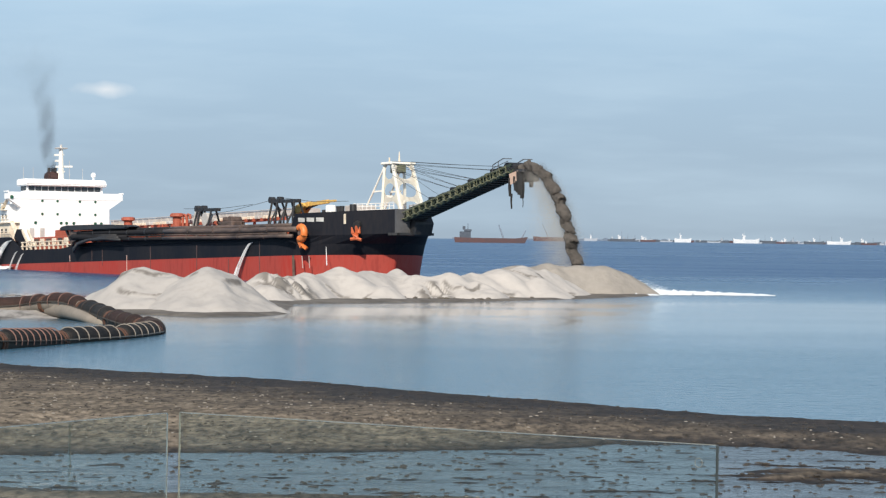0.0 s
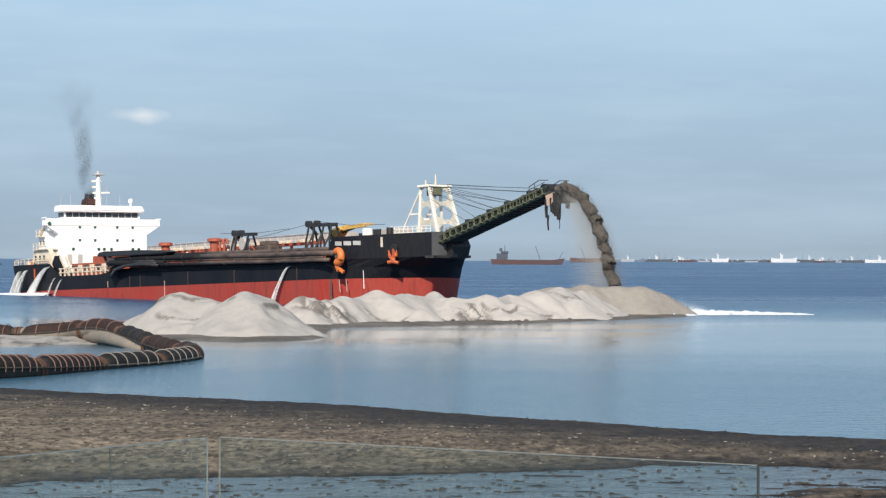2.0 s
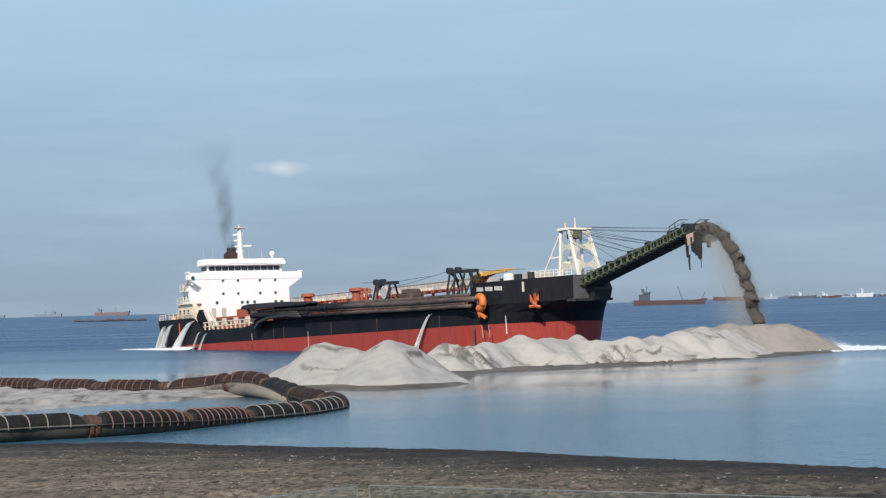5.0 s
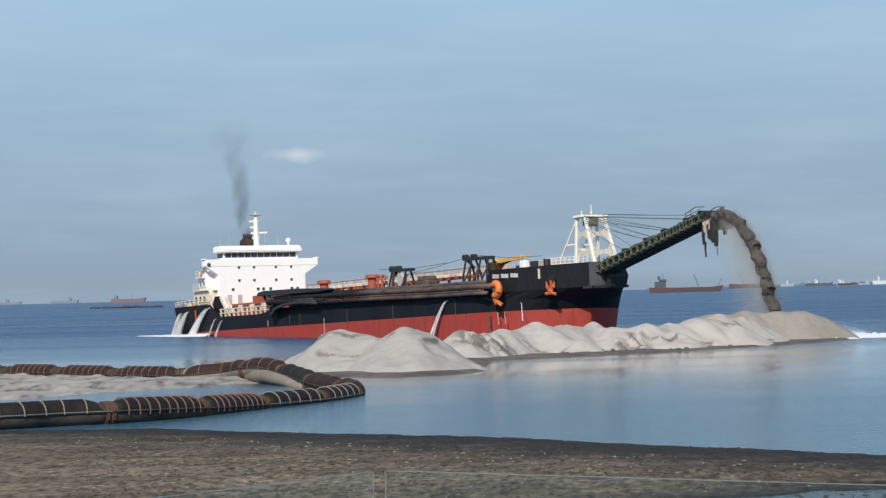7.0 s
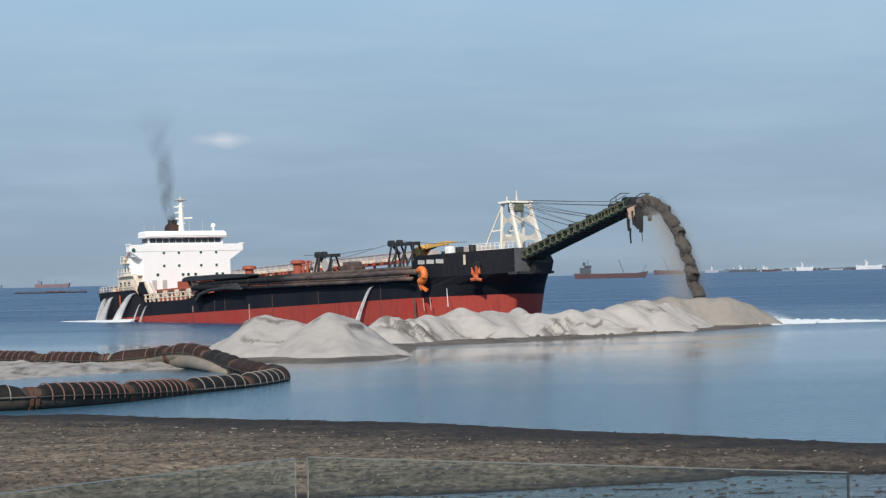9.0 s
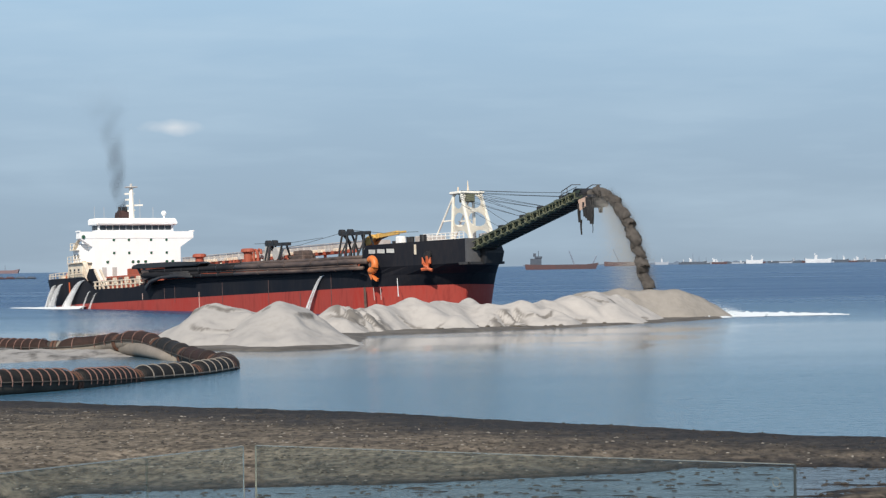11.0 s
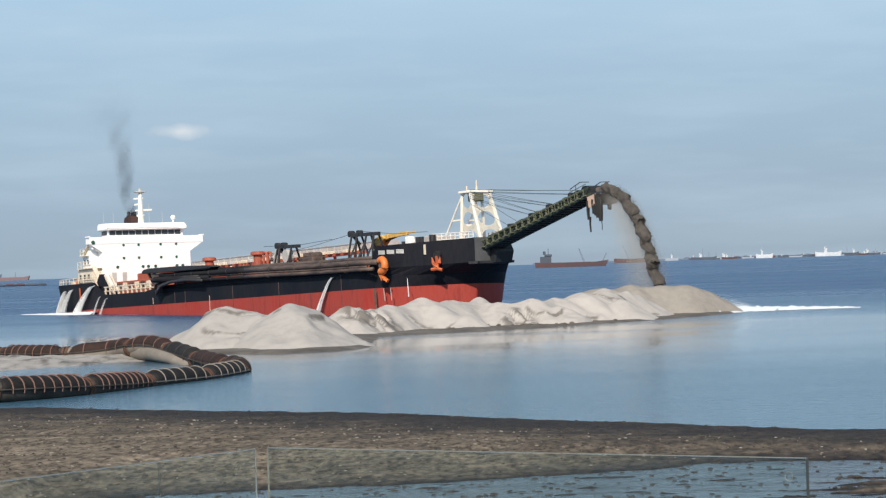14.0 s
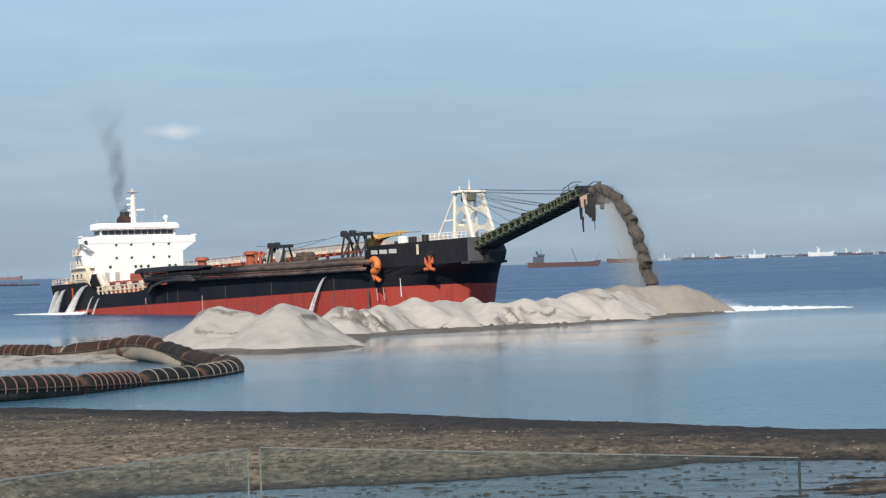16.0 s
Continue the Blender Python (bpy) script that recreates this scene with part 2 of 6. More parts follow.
def water_material():
    m = bpy.data.materials.new("sea_water")
    m.use_nodes = True
    n, l = m.node_tree.nodes, m.node_tree.links
    b = n["Principled BSDF"]
    geo, sep = n.new("ShaderNodeNewGeometry"), n.new("ShaderNodeSeparateXYZ")
    l.new(geo.outputs["Position"], sep.inputs[0])
    # the open sea is ruffled by wind, the water inside the bank lies calm
    away = n.new("ShaderNodeMath")
    away.operation = "MULTIPLY"
    away.inputs[1].default_value = 0.002
    bend_map, bend, bend_y = n.new("ShaderNodeMapping"), n.new("ShaderNodeTexNoise"), n.new("ShaderNodeMath")
    bend_map.inputs["Scale"].default_value = (0.012, 0.02, 1)
    bend.inputs["Scale"].default_value, bend.inputs["Detail"].default_value = 1.0, 5.0
    bend_y.operation = "MULTIPLY_ADD"
    bend_y.inputs[1].default_value = 70.0
    l.new(geo.outputs["Position"], bend_map.inputs["Vector"])
    l.new(bend_map.outputs["Vector"], bend.inputs["Vector"])
    l.new(bend.outputs["Fac"], bend_y.inputs[0])
    l.new(sep.outputs["Y"], bend_y.inputs[2])
    l.new(bend_y.outputs[0], away.inputs[0])
    far = n.new("ShaderNodeValToRGB")
    for pos, val in ((0.24, 0.42), (0.29, 0.5), (0.36, 0.34), (0.405, 0.11), (0.43, 0.016), (0.52, 0.016), (0.57, 0.42), (0.64, 0.7), (0.9, 1.0)):
        e = far.color_ramp.elements.new(pos)
        e.color = (val, val, val, 1)
    far.color_ramp.elements.remove(far.color_ramp.elements[-1])
    l.new(away.outputs[0], far.inputs["Fac"])
    streak_map = n.new("ShaderNodeMapping")
    streak_map.inputs["Scale"].default_value = (0.006, 0.03, 1)
    streak = n.new("ShaderNodeTexNoise")
    streak.inputs["Scale"].default_value, streak.inputs["Detail"].default_value = 1.0, 6.0
    l.new(geo.outputs["Position"], streak_map.inputs["Vector"])
    l.new(streak_map.outputs["Vector"], streak.inputs["Vector"])
    gust = n.new("ShaderNodeMapRange")
    gust.inputs["From Min"].default_value, gust.inputs["From Max"].default_value = 0.35, 0.65
    gust.inputs["To Min"].default_value, gust.inputs["To Max"].default_value = 0.72, 1.0
    l.new(streak.outputs["Fac"], gust.inputs["Value"])
    wind = n.new("ShaderNodeMath")
    wind.operation = "MULTIPLY"
    l.new(far.outputs[0], wind.inputs[0])
    l.new(gust.outputs[0], wind.inputs[1])
    # faint cat's-paws on the calm water
    paw_map, paw, paw_amt, wind2 = n.new("ShaderNodeMapping"), n.new("ShaderNodeTexNoise"), n.new("ShaderNodeMapRange"), n.new("ShaderNodeMath")
    paw_map.inputs["Scale"].default_value = (0.022, 0.075, 1)
    paw.inputs["Scale"].default_value, paw.inputs["Detail"].default_value = 1.0, 5.0
    paw_amt.inputs["From Min"].default_value, paw_amt.inputs["From Max"].default_value = 0.46, 0.66
    paw_amt.inputs["To Max"].default_value = 0.1
    l.new(geo.outputs["Position"], paw_map.inputs["Vector"])
    l.new(paw_map.outputs["Vector"], paw.inputs["Vector"])
    l.new(paw.outputs["Fac"], paw_amt.inputs["Value"])
    wind2.operation = "MAXIMUM"
    l.new(wind.outputs[0], wind2.inputs[0])
    l.new(paw_amt.outputs[0], wind2.inputs[1])
    # wind ripples on the shallow tidal pool
    pool, wind3 = n.new("ShaderNodeMapRange"), n.new("ShaderNodeMath")
    pool.inputs["From Min"].default_value, pool.inputs["From Max"].default_value = 80.0, 76.0
    pool.inputs["To Max"].default_value = 0.42
    l.new(sep.outputs["Y"], pool.inputs["Value"])
    fan_map, fan, fan_amt, fan_mul = n.new("ShaderNodeMapping"), n.new("ShaderNodeTexNoise"), n.new("ShaderNodeMapRange"), n.new("ShaderNodeMath")
    fan_map.inputs["Scale"].default_value = (0.35, 0.7, 1)
    fan.inputs["Scale"].default_value, fan.inputs["Detail"].default_value = 1.0, 7.0
    fan_amt.inputs["From Min"].default_value, fan_amt.inputs["From Max"].default_value = 0.4, 0.62
    fan_amt.inputs["To Min"].default_value, fan_amt.inputs["To Max"].default_value = 0.02, 2.0
    l.new(geo.outputs["Position"], fan_map.inputs["Vector"])
    l.new(fan_map.outputs["Vector"], fan.inputs["Vector"])
    l.new(fan.outputs["Fac"], fan_amt.inputs["Value"])
    fan_mul.operation = "MULTIPLY"
    l.new(pool.outputs[0], fan_mul.inputs[0])
    l.new(fan_amt.outputs[0], fan_mul.inputs[1])
    wind3.operation = "MAXIMUM"
    l.new(wind2.outputs[0], wind3.inputs[0])
    l.new(fan_mul.outputs[0], wind3.inputs[1])
    wind = wind3
    ripple_map = n.new("ShaderNodeMapping")
    ripple_map.inputs["Scale"].default_value = (0.9, 1.0, 1)
    ripple = n.new("ShaderNodeTexNoise")
    ripple.inputs["Scale"].default_value, ripple.inputs["Detail"].default_value = 1.3, 4.0
    l.new(geo.outputs["Position"], ripple_map.inputs["Vector"])
    l.new(ripple_map.outputs["Vector"], ripple.inputs["Vector"])
    height = n.new("ShaderNodeMapRange")
    height.inputs["To Min"].default_value, height.inputs["To Max"].default_value = 0.001, 0.42
    l.new(wind.outputs[0], height.inputs["Value"])
    bp = n.new("ShaderNodeBump")
    bp.inputs["Strength"].default_value = 1.0
    l.new(height.outputs[0], bp.inputs["Distance"])
    small, both = n.new("ShaderNodeTexNoise"), n.new("ShaderNodeMath")
    small.inputs["Scale"].default_value, small.inputs["Detail"].default_value = 5.0, 3.0
    l.new(ripple_map.outputs["Vector"], small.inputs["Vector"])
    both.operation = "MULTIPLY_ADD"
    both.inputs[1].default_value = 0.35
    l.new(small.outputs["Fac"], both.inputs[0])
    l.new(ripple.outputs["Fac"], both.inputs[2])
    l.new(both.outputs[0], bp.inputs["Height"])
    l.new(bp.outputs["Normal"], b.inputs["Normal"])
    rough = n.new("ShaderNodeMapRange")
    rough.inputs["To Min"].default_value, rough.inputs["To Max"].default_value = 0.03, 0.34
    l.new(wind.outputs[0], rough.inputs["Value"])
    l.new(rough.outputs[0], b.inputs["Roughness"])
    tint = n.new("ShaderNodeMixRGB")
    tint.inputs["Color1"].default_value, tint.inputs["Color2"].default_value = (0.046, 0.12, 0.184, 1), (0.010, 0.055, 0.15, 1)
    deep = n.new("ShaderNodeMapRange")
    deep.inputs["From Min"].default_value, deep.inputs["From Max"].default_value = 170.0, 420.0
    l.new(sep.outputs["Y"], deep.inputs["Value"])
    l.new(deep.outputs[0], tint.inputs["Fac"])
    # the pool is shallow and muddy
    mud_at, mud = n.new("ShaderNodeMapRange"), n.new("ShaderNodeMixRGB")
    mud_at.inputs["From Min"].default_value, mud_at.inputs["From Max"].default_value = 79.0, 76.0
    l.new(sep.outputs["Y"], mud_at.inputs["Value"])
    mud.inputs["Color2"].default_value = (0.05, 0.062, 0.07, 1)
    l.new(mud_at.outputs[0], mud.inputs["Fac"])
    l.new(tint.outputs[0], mud.inputs["Color1"])
    l.new(mud.outputs[0], b.inputs["Base Color"])
    b.inputs["IOR"].default_value = 1.33
    return m


def beach_material():
    m = bpy.data.materials.new("dark_beach_sand")
    m.use_nodes = True
    n, l = m.node_tree.nodes, m.node_tree.links
    b = n["Principled BSDF"]
    geo, sep = n.new("ShaderNodeNewGeometry"), n.new("ShaderNodeSeparateXYZ")
    l.new(geo.outputs["Position"], sep.inputs[0])
    mp = n.new("ShaderNodeMapping")
    mp.inputs["Scale"].default_value = (0.55, 0.5, 1)
    l.new(geo.outputs["Position"], mp.inputs["Vector"])
    broad, fine = n.new("ShaderNodeTexNoise"), n.new("ShaderNodeTexNoise")
    broad.inputs["Scale"].default_value, broad.inputs["Detail"].default_value = 0.8, 8.0
    fine.inputs["Scale"].default_value, fine.inputs["Detail"].default_value = 3.2, 9.0
    fine.inputs["Roughness"].default_value = 0.68
    clod_map = n.new("ShaderNodeMapping")
    clod_map.inputs["Scale"].default_value = (1.1, 0.45, 1)
    l.new(geo.outputs["Position"], clod_map.inputs["Vector"])
    l.new(mp.outputs["Vector"], broad.inputs["Vector"])
    l.new(clod_map.outputs["Vector"], fine.inputs["Vector"])
    # wet and dark beside the sea, dry and paler inland
    inland, inland_r = n.new("ShaderNodeVectorMath"), n.new("ShaderNodeMapRange")
    inland.operation = "DOT_PRODUCT"
    inland.inputs[1].default_value = (-0.85, -1.0, 0.0)
    l.new(geo.outputs["Position"], inland.inputs[0])
    inland_r.inputs["From Min"].default_value, inland_r.inputs["From Max"].default_value = -93.0, -63.0
    inland_r.inputs["To Max"].default_value = 0.6
    l.new(inland.outputs["Value"], inland_r.inputs["Value"])
    dry = n.new("ShaderNodeMath")
    dry.operation = "MULTIPLY_ADD"
    dry.inputs[1].default_value = 0.55
    l.new(broad.outputs["Fac"], dry.inputs[0])
    l.new(inland_r.outputs[0], dry.inputs[2])
    fac = n.new("ShaderNodeMapRange")
    fac.inputs["From Min"].default_value, fac.inputs["From Max"].default_value = 0.34, 0.72
    l.new(dry.outputs[0], fac.inputs["Value"])
    # sand that lies low beside the water stays soaked
    soak, soaked = n.new("ShaderNodeMapRange"), n.new("ShaderNodeMath")
    soak.inputs["From Min"].default_value, soak.inputs["From Max"].default_value = 0.02, 0.13
    l.new(sep.outputs["Z"], soak.inputs["Value"])
    soaked.operation = "MULTIPLY"
    l.new(soak.outputs[0], soaked.inputs[0])
    l.new(fac.outputs[0], soaked.inputs[1])
    fac = soaked
    base = n.new("ShaderNodeMixRGB")
    base.inputs["Color1"].default_value, base.inputs["Color2"].default_value = (0.028, 0.021, 0.016, 1), (0.168, 0.141, 0.11, 1)
    l.new(fac.outputs[0], base.inputs["Fac"])
    speck = n.new("ShaderNodeValToRGB")
    speck.color_ramp.elements[0].position, speck.color_ramp.elements[1].position = 0.38, 0.66
    speck.color_ramp.elements[0].color, speck.color_ramp.elements[1].color = (0.32, 0.31, 0.3, 1), (1.6, 1.57, 1.52, 1)
    l.new(fine.outputs["Fac"], speck.inputs["Fac"])
    # tide lines: long streaks lying along the shore
    tide_map, tide, tide_c, tide_m = n.new("ShaderNodeMapping"), n.new("ShaderNodeTexNoise"), n.new("ShaderNodeValToRGB"), n.new("ShaderNodeMixRGB")
    tide_map.inputs["Scale"].default_value = (0.11, 0.5, 1)
    tide.inputs["Scale"].default_value, tide.inputs["Detail"].default_value = 1.0, 7.0
    tide_c.color_ramp.elements[0].position, tide_c.color_ramp.elements[1].position = 0.36, 0.66
    tide_c.color_ramp.elements[0].color, tide_c.color_ramp.elements[1].color = (0.72, 0.71, 0.69, 1), (1.3, 1.28, 1.25, 1)
    l.new(geo.outputs["Position"], tide_map.inputs["Vector"])
    l.new(tide_map.outputs["Vector"], tide.inputs["Vector"])
    l.new(tide.outputs["Fac"], tide_c.inputs["Fac"])
    tide_m.blend_type = "MULTIPLY"
    tide_m.inputs["Fac"].default_value = 1.0
    l.new(base.outputs[0], tide_m.inputs["Color1"])
    l.new(tide_c.outputs["Color"], tide_m.inputs["Color2"])
    base = tide_m
    mul = n.new("ShaderNodeMixRGB")
    mul.blend_type = "MULTIPLY"
    mul.inputs["Fac"].default_value = 1.0
    l.new(base.outputs[0], mul.inputs["Color1"])
    l.new(speck.outputs["Color"], mul.inputs["Color2"])
    l.new(mul.outputs[0], b.inputs["Base Color"])
    ro = n.new("ShaderNodeMapRange")
    ro.inputs["To Min"].default_value, ro.inputs["To Max"].default_value = 0.7, 0.95
    l.new(fac.outputs[0], ro.inputs["Value"])
    l.new(ro.outputs[0], b.inputs["Roughness"])
    b.inputs["Specular IOR Level"].default_value = 0.2
    bp = n.new("ShaderNodeBump")
    bp.inputs["Strength"].default_value, bp.inputs["Distance"].default_value = 1.0, 0.06
    l.new(fine.outputs["Fac"], bp.inputs["Height"])
    l.new(bp.outputs["Normal"], b.inputs["Normal"])
    return m


def glass_material():
    m = bpy.data.materials.new("clear_balustrade_glass")
    m.use_nodes = True
    n, l = m.node_tree.nodes, m.node_tree.links
    b = n["Principled BSDF"]
    b.inputs["Base Color"].default_value = (0.86, 0.93, 0.9, 1)
    b.inputs["Roughness"].default_value = 0.0
    b.inputs["Transmission Weight"].default_value = 1.0
    b.inputs["IOR"].default_value = 1.5
    return m


def dark_scars(m, damp):
    """Darkens slide lips and cracks: damp sand, and crease shade put into the colour."""
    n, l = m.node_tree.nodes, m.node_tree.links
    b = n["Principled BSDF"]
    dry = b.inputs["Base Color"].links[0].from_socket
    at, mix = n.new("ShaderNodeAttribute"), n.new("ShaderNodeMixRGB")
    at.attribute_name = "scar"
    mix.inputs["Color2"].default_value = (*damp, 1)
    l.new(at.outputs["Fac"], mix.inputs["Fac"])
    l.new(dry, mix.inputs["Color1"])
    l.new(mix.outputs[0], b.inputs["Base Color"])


dark_scars(M_SAND, (0.17, 0.157, 0.143))
dark_scars(M_GREYSAND, (0.15, 0.139, 0.128))
M_WATER, M_BEACH, M_GLASS = water_material(), beach_material(), glass_material()


# ======== mesh helpers ========
def part(name, bm, mat, parent=None, label="", smooth=False):
    """Links a bmesh as one mesh object, under a thing or a part."""
    me = bpy.data.meshes.new(name)
    bmesh.ops.recalc_face_normals(bm, faces=bm.faces)
    if smooth:
        for f in bm.faces:
            f.smooth = True
    bm.to_mesh(me)
    bm.free()
    me.materials.append(mat)
    ob = new(name, me)
    ob.parent = parent
    if label:
        tagged(ob, label)
    return ob


def box(bm, x0, x1, y0, y1, z0, z1, bevel=0.0):
    v = [bm.verts.new(p) for p in ((x0, y0, z0), (x1, y0, z0), (x1, y1, z0), (x0, y1, z0), (x0, y0, z1), (x1, y0, z1), (x1, y1, z1), (x0, y1, z1))]
    fs = [bm.faces.new([v[i] for i in q]) for q in ((0, 3, 2, 1), (4, 5, 6, 7), (0, 1, 5, 4), (1, 2, 6, 5), (2, 3, 7, 6), (3, 0, 4, 7))]
    if bevel:
        es = list({e for f in fs for e in f.edges})
        bmesh.ops.bevel(bm, geom=es, offset=bevel, segments=1, affect="EDGES")
    return bm


def tube(bm, path, radius, sides=8, caps=True):
    """A round bar along a polyline; radius may be a list."""
    path = [Vector(p) for p in path]
    radii = radius if isinstance(radius, (list, tuple)) else [radius] * len(path)
    rings = []
    for i, p in enumerate(path):
        d = (path[min(i + 1, len(path) - 1)] - path[max(i - 1, 0)]).normalized()
        up = Vector((0, 0, 1)) if abs(d.z) < 0.9 else Vector((1, 0, 0))
        a = d.cross(up).normalized()
        c = a.cross(d)
        rings.append([bm.verts.new(p + radii[i] * (math.cos(t) * a + math.sin(t) * c)) for t in (2 * math.pi * k / sides for k in range(sides))])
    for r, s in zip(rings, rings[1:]):
        for k in range(sides):
            bm.faces.new((r[k], r[(k + 1) % sides], s[(k + 1) % sides], s[k]))
    if caps:
        bm.faces.new(rings[0][::-1])
        bm.faces.new(rings[-1])
    return bm


def bar(bm, p, q, w, h=None):
    """A square bar from p to q."""
    p, q, h = Vector(p), Vector(q), h or w
    d = (q - p).normalized()
    up = Vector((0, 0, 1)) if abs(d.z) < 0.95 else Vector((1, 0, 0))
    a = d.cross(up).normalized()
    c = a.cross(d)
    v = [bm.verts.new(e + a * w / 2 * i + c * h / 2 * j) for e in (p, q) for i, j in ((-1, -1), (1, -1), (1, 1), (-1, 1))]
    for f in ((0, 1, 2, 3), (7, 6, 5, 4), (0, 4, 5, 1), (1, 5, 6, 2), (2, 6, 7, 3), (3, 7, 4, 0)):
        bm.faces.new([v[i] for i in f])
    return bm


def prism(bm, outline, y0, y1):
    """An outline in x, z swept along y."""
    a = [bm.verts.new((x, y0, z)) for x, z in outline]
    c = [bm.verts.new((x, y1, z)) for x, z in outline]
    bm.faces.new(a)
    bm.faces.new(c[::-1])
    for i in range(len(a)):
        j = (i + 1) % len(a)
        bm.faces.new((a[i], c[i], c[j], a[j]))
    return bm


def B():
    return bmesh.new()


def lerp_table(table, x):
    if x <= table[0][0]:
        return table[0][1]
    for (a, u), (b, v) in zip(table, table[1:]):
        if x <= b:
            return u + (v - u) * (x - a) / (b - a)
    return table[-1][1]


def height_sheet(name, x0, x1, y0, y1, step, fn, mat, floor=None, step_y=None, scar=None):
    """A ground sheet of heights; cells that lie wholly below floor are left out."""
    step_y = step_y or step
    nx, ny = int((x1 - x0) / step) + 1, int((y1 - y0) / step_y) + 1
    zs = [[fn(x0 + i * step, y0 + j * step_y) for i in range(nx)] for j in range(ny)]
    index, verts, faces = {}, [], []

    def vid(i, j):
        if (i, j) not in index:
            index[i, j] = len(verts)
            verts.append((x0 + i * step, y0 + j * step_y, zs[j][i]))
        return index[i, j]
    for j in range(ny - 1):
        for i in range(nx - 1):
            if floor is not None and max(zs[j][i], zs[j][i + 1], zs[j + 1][i], zs[j + 1][i + 1]) < floor:
                continue
            faces.append((vid(i, j), vid(i + 1, j), vid(i + 1, j + 1), vid(i, j + 1)))
    me = bpy.data.meshes.new(name)
    me.from_pydata(verts, [], faces)
    me.polygons.foreach_set("use_smooth", [True] * len(faces))
    me.materials.append(mat)
    if scar:
        me.attributes.new("scar", "FLOAT", "POINT").data.foreach_set("value", [scar(x, y) for x, y, z in verts])
    return new(name, me)


def fbm(x, y, s, z=0.0):
    return noise.fractal(Vector((x * s, y * s, z)), 0.9, 2.0, 4)


# ======== sea and ground ========
bm = B()
rim = []
for ring_r in (30, 80, 160, 300, 600, 1200, 2500, 4950):
    rim.append([bm.verts.new((ring_r * math.sin(2 * math.pi * k / 96), ring_r * math.cos(2 * math.pi * k / 96), 0)) for k in range(96)])
bm.faces.new(rim[0])
for r, s in zip(rim, rim[1:]):
    for k in range(96):
        bm.faces.new((r[k], r[(k + 1) % 96], s[(k + 1) % 96], s[k]))
tagged(part("water", bm, M_WATER), "blue sea, calm near the shore and ruffled far out", "sea", kind="structure")

SHORE = [(-80, 116), (-30, 113.4), (-21.8, 112.4), (-18.6, 109.3), (-13.1, 105.7), (-6.5, 101.6), (-0.7, 95.2), (4.5, 90.2), (9.1, 85.5), (14.7, 82.2), (30, 74), (80, 60)]
POOL_FAR = [(-13.5, 62), (-12.8, 63.6), (-11.7, 65.9), (-7.3, 67.2), (-2.8, 67.9), (3.5, 70.5), (5.3, 72.3), (8.1, 72.2), (10.9, 71.2), (12.5, 69.6), (30, 66)]
POOL_NEAR = [(-13.5, 62), (-12, 59.5), (-10.3, 58.2), (-7.5, 57.3), (-3.6, 57.4), (0.1, 57.3), (3, 57), (30, 56)]


def beach_height(x, y):
    d = lerp_table(SHORE, x) - y + 0.5 * fbm(x, y, 0.35)
    if d < 0:
        return max(-2.0, d * 0.12)
    h = 0.07 * min(1, d / 0.6) + 0.4 * (1 - math.exp(-max(0, d - 3) / 13))
    far, near = lerp_table(POOL_FAR, x), lerp_table(POOL_NEAR, x)
    if far > near + 0.1:
        e = min(far - y, y - near) + 0.35 * fbm(x, y * 0.5, 0.6, 3)
        t = max(0, min(1, (e + 0.5) / 0.6))
        t = t * t * (3 - 2 * t)
        bed = -0.05 + 0.1 * fbm(x * 0.4, y * 1.1, 1.6, 7)
        bar_e = math.exp(-(((x - 11.5) / 4.0) ** 4) - (((y - 63.3 - 0.15 * (x - 9)) / 1.7) ** 2))
        bed += 0.13 * bar_e
        h = min(h, 0.02 + 0.035 * max(0, -e))
        h = h * (1 - t) + bed * t
    return h + 0.03 * fbm(x, y, 0.9, 1) + 0.012 * fbm(x, y * 0.5, 2.6, 4)


beach = height_sheet("ground", -50, 34, 22, 124, 0.3, beach_height, M_BEACH, step_y=0.3)
tagged(beach, "dark grey-brown beach sand with a shallow tidal pool", "beach", kind="structure")
bm = B()
box(bm, -4000, 4000, -4000, 4900, -4, -2.4)
tagged(part("seabed", bm, M_WETSAND), "sandy seabed under the water", "ground", kind="structure")


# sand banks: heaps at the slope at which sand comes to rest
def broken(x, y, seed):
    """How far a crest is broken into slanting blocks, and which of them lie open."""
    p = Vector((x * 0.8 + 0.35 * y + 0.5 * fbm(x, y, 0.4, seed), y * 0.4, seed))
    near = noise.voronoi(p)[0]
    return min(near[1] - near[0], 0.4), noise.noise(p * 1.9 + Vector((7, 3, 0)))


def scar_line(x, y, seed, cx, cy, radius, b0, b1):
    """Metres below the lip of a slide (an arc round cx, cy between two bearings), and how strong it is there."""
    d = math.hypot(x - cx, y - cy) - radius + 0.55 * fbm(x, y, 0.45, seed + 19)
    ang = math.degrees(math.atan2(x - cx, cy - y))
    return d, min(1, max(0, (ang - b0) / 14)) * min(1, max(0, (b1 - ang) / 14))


def blend_up(a, b):
    """The higher of two slopes, with the valley between them filled by run-down sand."""
    return 0.5 * (a + b + math.hypot(a - b, 0.24)) - 0.03


